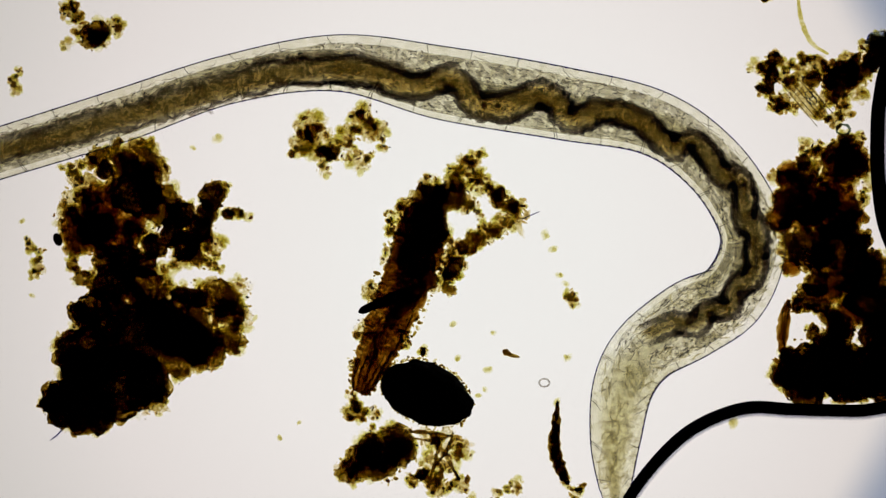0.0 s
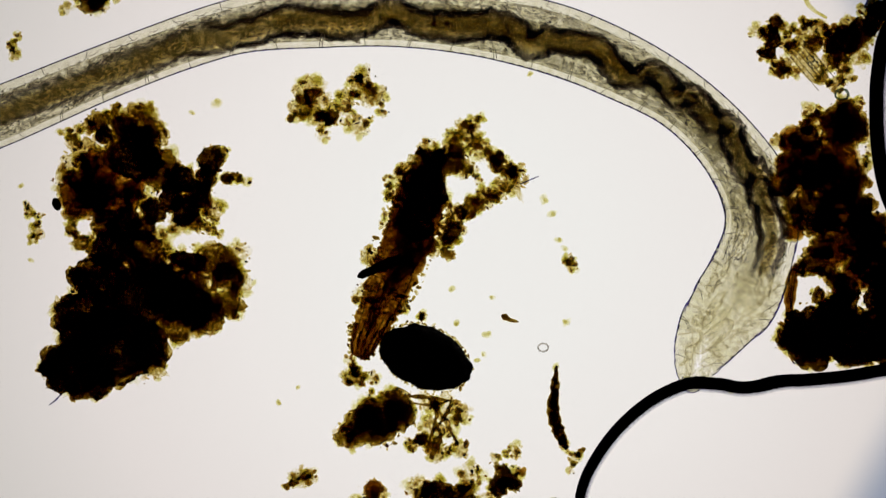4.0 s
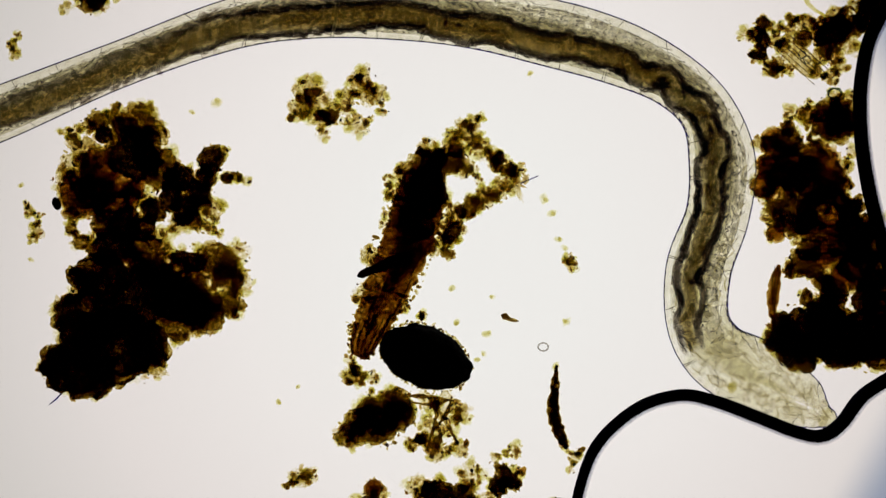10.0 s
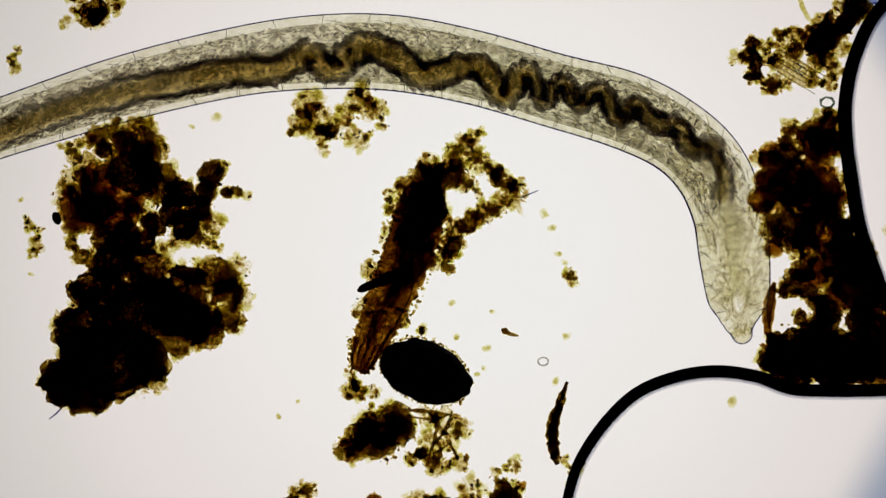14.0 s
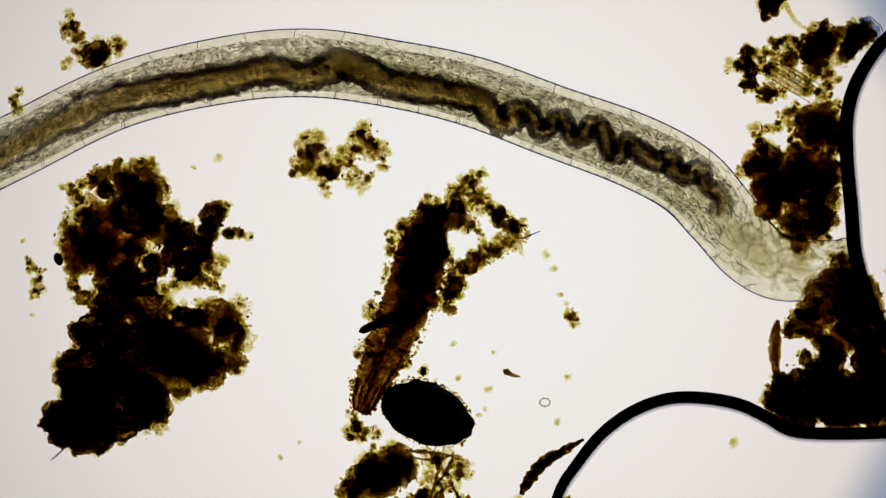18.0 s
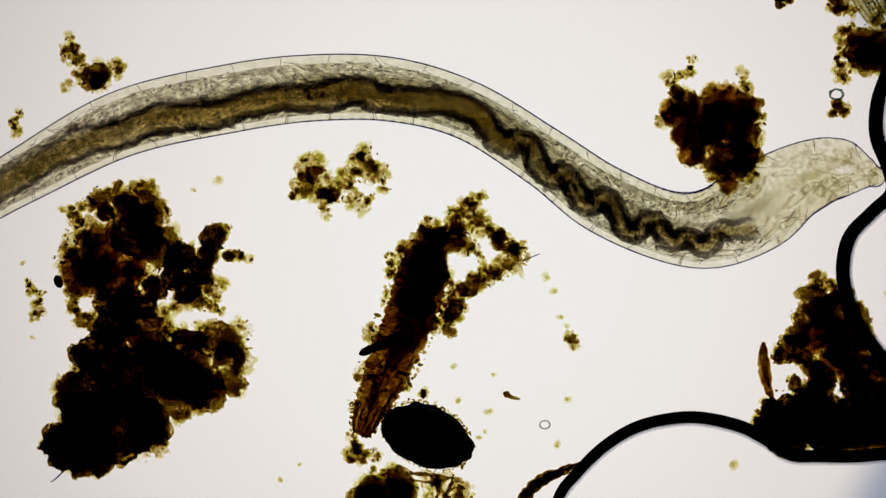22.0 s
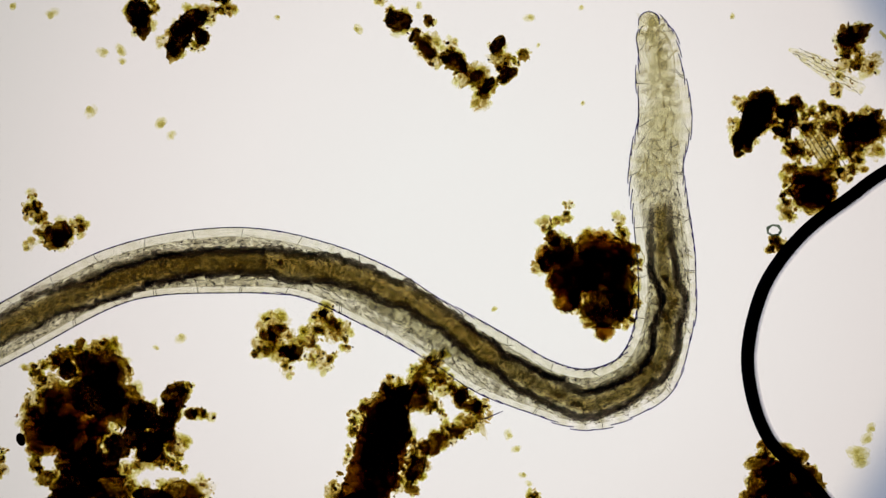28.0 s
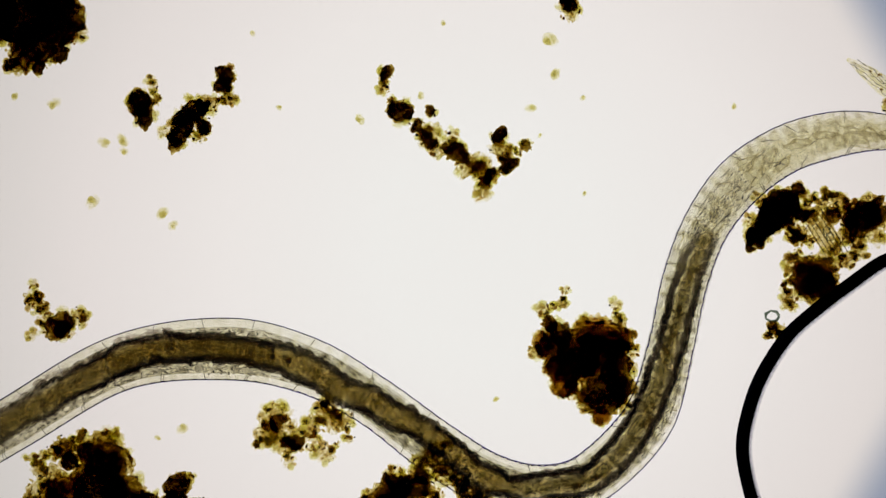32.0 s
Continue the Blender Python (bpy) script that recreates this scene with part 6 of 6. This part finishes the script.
    low_rim(11, [(1019, 965), (1023, 915), (1036, 845), (1066, 790), (1111, 745), (1166, 713), (1221, 702), (1291, 713), (1351, 737), (1401, 765), (1436, 767), (1471, 740), (1521, 695), (1601, 655)])
    low_rim(12, [(1012, 953), (1025, 873), (1045, 813), (1085, 758), (1140, 715), (1210, 700), (1280, 708), (1340, 730), (1390, 750), (1425, 745), (1470, 715), (1530, 683), (1600, 663)])
    low_rim(13, [(1013, 927), (1028, 847), (1053, 797), (1093, 747), (1148, 712), (1218, 697), (1288, 702), (1348, 715), (1398, 715), (1448, 692), (1508, 675), (1598, 667)])
    low_rim(14, [(995, 925), (1008, 845), (1030, 785), (1075, 720), (1130, 670), (1200, 642), (1270, 633), (1340, 642), (1400, 663), (1460, 667), (1530, 667), (1600, 665)])
    low_rim(15, [(983, 882), (1003, 802), (1028, 752), (1073, 697), (1128, 652), (1188, 630), (1253, 622), (1318, 632), (1378, 659), (1438, 667), (1508, 669), (1598, 667)])
    low_rim(15.5, [(977, 865), (997, 785), (1027, 740), (1072, 690), (1127, 650), (1187, 627), (1252, 620), (1317, 630), (1377, 657), (1437, 667), (1507, 668), (1597, 665)])
    low_rim(17.5, [(965, 852), (987, 774), (1017, 726), (1061, 672), (1115, 632), (1177, 609), (1242, 607), (1307, 619), (1357, 642), (1397, 664), (1447, 670), (1517, 670), (1597, 667)])
    low_rim(20, [(966, 852), (988, 774), (1018, 726), (1062, 672), (1116, 632), (1178, 609), (1243, 607), (1308, 619), (1358, 642), (1398, 664), (1448, 670), (1518, 670), (1598, 667)])
    low_rim(21, [(965, 846), (987, 768), (1017, 724), (1061, 670), (1115, 632), (1177, 608), (1242, 604), (1307, 618), (1357, 640), (1397, 666), (1447, 670), (1517, 670), (1597, 666)])
    low_rim(22, [(962, 822), (987, 742), (1017, 702), (1062, 657), (1117, 622), (1177, 605), (1237, 602), (1307, 617), (1357, 642), (1397, 667), (1447, 670), (1517, 670), (1597, 662)])
    low_rim(23, [(947, 826), (962, 744), (997, 694), (1042, 652), (1097, 619), (1157, 600), (1222, 593), (1297, 610), (1347, 632), (1397, 662), (1447, 668), (1517, 668), (1597, 662)])
    low_rim(24, [(943, 822), (966, 735), (1005, 685), (1038, 655), (1073, 629), (1133, 600), (1209, 588), (1283, 601), (1343, 630), (1388, 660), (1443, 666), (1513, 668), (1563, 660)])
    low_rim(25, [(943, 822), (966, 735), (1005, 685), (1038, 655), (1073, 629), (1133, 600), (1209, 588), (1283, 601), (1343, 630), (1388, 660), (1443, 666), (1513, 668), (1563, 660)])
    low_rim(26, [(943, 822), (966, 735), (1005, 685), (1038, 655), (1073, 629), (1133, 600), (1209, 588), (1283, 601), (1343, 630), (1388, 660), (1443, 666), (1513, 668), (1563, 660)])
    low_rim(32, [(943, 822), (966, 735), (1005, 685), (1038, 655), (1073, 629), (1133, 600), (1209, 588), (1283, 601), (1343, 630), (1388, 660), (1443, 666), (1513, 668), (1563, 660)])
    side_rim(0, [(1618, -3), (1573, 47), (1556, 117), (1552, 187), (1554, 257), (1566, 337), (1598, 417)])
    side_rim(1, [(1618, -6), (1573, 54), (1558, 124), (1554, 194), (1558, 274), (1573, 344), (1603, 414)])
    side_rim(6, [(1615, -5), (1570, 55), (1555, 120), (1551, 190), (1555, 270), (1570, 350), (1605, 430)])
    side_rim(9, [(1600, -10), (1568, 50), (1550, 110), (1545, 170), (1548, 240), (1555, 320), (1566, 420), (1590, 500), (1620, 560)])
    side_rim(10, [(1570, 11), (1540, 71), (1527, 131), (1523, 191), (1527, 261), (1540, 341), (1560, 421), (1580, 491), (1610, 561)])
    side_rim(11, [(1551, 55), (1526, 95), (1516, 155), (1513, 205), (1516, 285), (1529, 365), (1546, 425), (1566, 485), (1601, 545)])
    side_rim(12, [(1575, -17), (1540, 33), (1520, 93), (1510, 153), (1512, 223), (1520, 293), (1535, 373), (1555, 443), (1580, 503), (1620, 563)])
    side_rim(13, [(1573, -23), (1538, 22), (1513, 87), (1500, 157), (1503, 237), (1510, 307), (1523, 377), (1543, 437), (1568, 497), (1608, 557)])
    side_rim(14, [(1570, -25), (1535, 25), (1508, 95), (1497, 165), (1500, 235), (1510, 305), (1522, 375), (1545, 445), (1570, 505), (1610, 565)])
    side_rim(15, [(1573, -38), (1538, 12), (1510, 72), (1498, 142), (1498, 212), (1508, 282), (1518, 362), (1538, 432), (1563, 482), (1603, 552)])
    side_rim(15.5, [(1572, -45), (1537, 5), (1509, 70), (1499, 135), (1499, 205), (1509, 275), (1519, 355), (1537, 425), (1567, 495), (1602, 545)])
    side_rim(17.5, [(1587, -58), (1547, -8), (1517, 52), (1502, 122), (1502, 192), (1509, 262), (1517, 342), (1532, 412), (1557, 482), (1597, 552)])
    side_rim(18, [(1587, -48), (1547, -8), (1512, 52), (1497, 112), (1497, 182), (1505, 272), (1512, 352), (1532, 422), (1559, 482), (1597, 552)])
    side_rim(19, [(1597, -48), (1557, -8), (1527, 42), (1510, 92), (1514, 162), (1515, 232), (1514, 302), (1519, 362), (1537, 432), (1567, 502), (1607, 562)])
    side_rim(20, [(1598, -38), (1558, 12), (1543, 72), (1533, 132), (1503, 192), (1491, 252), (1493, 322), (1508, 392), (1533, 452), (1563, 492), (1608, 552)])
    side_rim(21, [(1607, -4), (1567, 46), (1527, 90), (1487, 146), (1467, 206), (1462, 266), (1472, 336), (1497, 406), (1527, 456), (1557, 486), (1607, 536)])
    side_rim(22, [(1572, -18), (1552, 42), (1550, 102), (1572, 162), (1577, 202), (1542, 237), (1502, 282), (1490, 342), (1502, 402), (1527, 452), (1557, 492), (1602, 542)])
    side_rim(23, [(1597, -28), (1562, 12), (1522, 62), (1492, 122), (1472, 192), (1467, 262), (1477, 332), (1502, 402), (1537, 452), (1567, 492), (1607, 532)])
    side_rim(24, [(1673, -110), (1633, -80), (1583, -45), (1523, 0), (1473, 50), (1438, 110), (1423, 170), (1423, 230), (1435, 300), (1463, 370), (1503, 430), (1553, 475), (1593, 515), (1609, 565), (1605, 615), (1573, 652), (1523, 662)])
    side_rim(25, [(1673, -116), (1633, -96), (1583, -56), (1523, -11), (1468, 39), (1428, 99), (1405, 169), (1401, 229), (1413, 289), (1443, 349), (1483, 409), (1533, 459), (1583, 499), (1606, 549), (1610, 599), (1591, 639), (1553, 657), (1503, 663)])
    side_rim(26, [(1670, -130), (1630, -100), (1580, -65), (1520, -15), (1470, 30), (1425, 90), (1400, 150), (1392, 210), (1400, 280), (1430, 350), (1480, 410), (1530, 460), (1580, 505), (1605, 550), (1608, 600), (1590, 638), (1553, 657), (1503, 663)])
    side_rim(26.5, [(1667, -138), (1627, -108), (1577, -73), (1517, -23), (1467, 22), (1422, 82), (1397, 142), (1389, 202), (1397, 272), (1427, 342), (1477, 412), (1527, 462), (1577, 502), (1605, 552), (1608, 602), (1592, 640), (1553, 657), (1503, 662)])
    side_rim(28.5, [(1664, -131), (1624, -111), (1574, -76), (1514, -31), (1459, 24), (1419, 84), (1394, 149), (1384, 209), (1389, 269), (1414, 339), (1464, 399), (1504, 439), (1554, 484), (1594, 529)])
    side_rim(29, [(1664, -131), (1624, -111), (1574, -81), (1514, -31), (1459, 24), (1419, 84), (1394, 144), (1384, 209), (1391, 269), (1419, 339), (1464, 394), (1504, 439), (1554, 484), (1594, 529)])
    side_rim(30, [(1662, -134), (1622, -114), (1572, -79), (1512, -34), (1457, 21), (1414, 86), (1390, 146), (1380, 206), (1387, 271), (1412, 331), (1462, 396), (1502, 441), (1552, 486)])
    side_rim(31, [(1662, -132), (1622, -117), (1572, -82), (1512, -37), (1457, 13), (1414, 78), (1390, 138), (1378, 208), (1387, 278), (1407, 328), (1462, 398), (1502, 438), (1552, 483)])
    side_rim(32, [(1661, -131), (1621, -116), (1571, -81), (1511, -36), (1456, 14), (1413, 79), (1389, 139), (1376, 209), (1386, 279), (1406, 329), (1461, 399), (1501, 439), (1551, 484)])
    # the lamp stays under the objective
    walk(lamp, [(t, Matrix.Translation(spot(x, y))) for t, x, y in STAGE])
    settle_gut()
    worm, halves, lobe, links_ = build_worm()
    move_worm(halves, lobe, links_)
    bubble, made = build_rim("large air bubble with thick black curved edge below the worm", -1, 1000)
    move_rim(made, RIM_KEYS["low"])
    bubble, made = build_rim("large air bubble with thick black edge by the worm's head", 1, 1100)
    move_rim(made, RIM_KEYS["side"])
    drift(low_crumb, [(0, 1466, 458, 0), (1, 1471, 455, 0), (2, 1479, 456, 0), (3.5, 1479, 456, 0), (5.5, 1468, 456, 0), (8, 1465, 456, 0), (10, 1456, 460, 0), (11, 1451, 466, 0),
                      (13, 1445, 470, 0), (15, 1445, 469, 0), (17.5, 1452, 469, 0), (19, 1446, 467, 0), (21, 1433, 474, 0), (23, 1432, 474, 0), (24, 1424, 480, 0), (26, 1418, 485, 0), (32, 1414, 485, 0)])
    drift(side_crumb, [(0, 1522, 402, 0), (3, 1526, 402, 0), (9, 1515, 400, 0), (11, 1502, 410, 0), (13, 1496, 414, 0), (15.5, 1498, 414, 0), (17.5, 1506, 440, 0), (19, 1500, 442, 0), (20, 1482, 436, 0), (21, 1462, 434, 0), (23, 1462, 434, 0), (24, 1462, 440, 4),
                       (25, 1450, 446, 6), (26, 1446, 450, 6), (32, 1444, 450, 6)])
    drift(blade, [(0, 1388, 518, 0), (2, 1404, 516, 0), (3.5, 1404, 516, 0), (5.5, 1392, 515, 0), (9, 1382, 515, 0), (11, 1366, 525, 0), (15, 1364, 525, 0), (17.5, 1372, 520, 6), (20, 1366, 520, 0),
                  (22, 1354, 520, 14), (23, 1352, 520, 16), (24, 1344, 522, 18), (26, 1338, 528, 22), (32, 1338, 528, 22)])
    drift(mid_crumb, [(0, 1460, 272, -36), (2, 1468, 272, -36), (3.5, 1468, 272, -36), (6, 1462, 273, -36), (9, 1456, 275, -36), (10, 1434, 276, -36), (12, 1430, 276, -36), (15.5, 1430, 276, -34), (17.5, 1426, 256, -18), (18, 1403, 185, -8), (18.5, 1367, 149, 0), (19, 1351, 132, 0), (20, 1316, 95, 0), (21, 1276, 63, 0), (21.5, 1255, 43, 0),
                      (23, 1256, 43, 0), (23.5, 1246, 36, 0), (24, 1215, 27, 0), (24.5, 1186, 21, 0), (25, 1166, 21, 0), (25.5, 1159, 19, 0), (26, 1110, 21, 0), (26.5, 1101, 21, 0), (29, 1102, 21, 0), (30, 1093, 11, 0), (32, 1093, 12, 0)])
    drift(ball_crumb, [(0, 1497, 225, 25), (9, 1495, 225, 25), (10, 1480, 215, 25), (12, 1470, 225, 25), (14, 1455, 225, 25), (15.5, 1452, 215, 25), (17.5, 1455, 190, 20), (18, 1447, 127, 15), (19, 1462, 82, 10),
                       (20, 1497, 12, 0), (21, 1532, -45, 0), (23, 1535, -48, 0), (24, 1528, -65, 0), (25, 1518, -76, 0), (26, 1510, -75, 0), (29, 1504, -86, 0), (31, 1502, -82, 0), (32, 1504, -85, 0)])
    drift(top_crumb, [(0, 1422, 124, 8), (2, 1427, 124, 8), (9, 1419, 119, 13), (10, 1415, 118, 16), (12, 1411, 117, 24), (13, 1409, 116, 26), (15.5, 1411, 114, 28), (17.5, 1408, 112, 28), (18, 1398, 57, 27), (19, 1425, 10, 26), (20, 1460, -38, 23),
                      (21, 1520, -112, 8), (21.5, 1525, -122, 4), (23.5, 1526, -122, 0), (25, 1519, -138, 0), (26, 1517, -141, 0), (28.5, 1513, -148, 0), (31, 1514, -150, 0), (32, 1514, -154, 0)])
    drift(black_crumb, [(0, 1377, -122, 0), (17.5, 1377, -122, 0), (19, 1373, -125, 0), (20, 1395, -150, 0), (22, 1402, -185, 0), (26, 1396, -190, 0), (29, 1394, -205, 0), (30, 1390, -196, 0), (31, 1404, -182, 0), (32, 1420, -190, -8)])
    drift(husk_crumb, [(0, 1467, -335, 0), (29, 1467, -336, 0), (30, 1467, -327, 0), (31, 1492, -377, 0), (32, 1568, -479, -8)])
    drift(stick, [(0, 980, 728, 4), (12, 980, 728, 4), (13, 976, 725, 2), (13.5, 977, 725, 0), (14, 980, 727, -10), (14.5, 978, 726, -23), (15, 972, 726, -29), (15.5, 971, 726, -33), (17.5, 963, 721, -51), (20, 963, 721, -53), (22, 958, 714, -58), (23, 942, 708, -58), (24, 940, 702, -58), (32, 940, 700, -58)])
    for thing, up in ((ring_shell, 0), (ring_crumb, 27)):
        drift(thing, [(0, 1497, 165 + up, 0), (9, 1490, 165 + up, 0), (12, 1470, 160 + up, 0), (15.5, 1472, 152 + up, 0), (17.5, 1480, 150 + up, 0), (19, 1478, 90 + up, 0), (20, 1480, 85 + up, 0),
                      (21, 1482, 30 + up, 0), (22, 1484, 27 + up, 0), (23, 1482, 22 + up, 0), (24, 1461, 5 + up, 0), (25, 1449, -8 + up, 0), (26, 1443, -10 + up, 0), (29, 1439, -14 + up, 0), (32, 1433, -20 + up, 0)])
    drift(thread, [(0, 1440, 10, 0), (15, 1438, 6, 0), (17.5, 1434, 0, 0), (18, 1412, -62, 4), (19, 1425, -112, 10), (20, 1465, -165, 20), (21, 1530, -225, 30), (26, 1680, -300, 40), (32, 1720, -400, 40)])
    drift(shard, [(0, 1562, 3, 0), (9, 1558, 0, 0), (13, 1542, -20, 0), (15, 1531, -31, 6), (15.5, 1531, -33, 8), (17.5, 1545, -46, -40), (18, 1546, -50, -50), (19, 1590, -110, -45), (21, 1660, -200, -45), (32, 1780, -420, -45)])
    drift(corner_crumb, [(0, 1550, 34, 0), (9, 1540, 32, 0), (11, 1524, 20, 0), (13, 1512, 8, 0), (15, 1503, -3, 0), (17.5, 1505, -18, 0), (18, 1508, -24, 0), (19, 1545, -70, 0), (21, 1600, -120, 0), (23, 1640, -170, 0), (26, 1700, -200, 0), (32, 1760, -420, 0)])


motions()
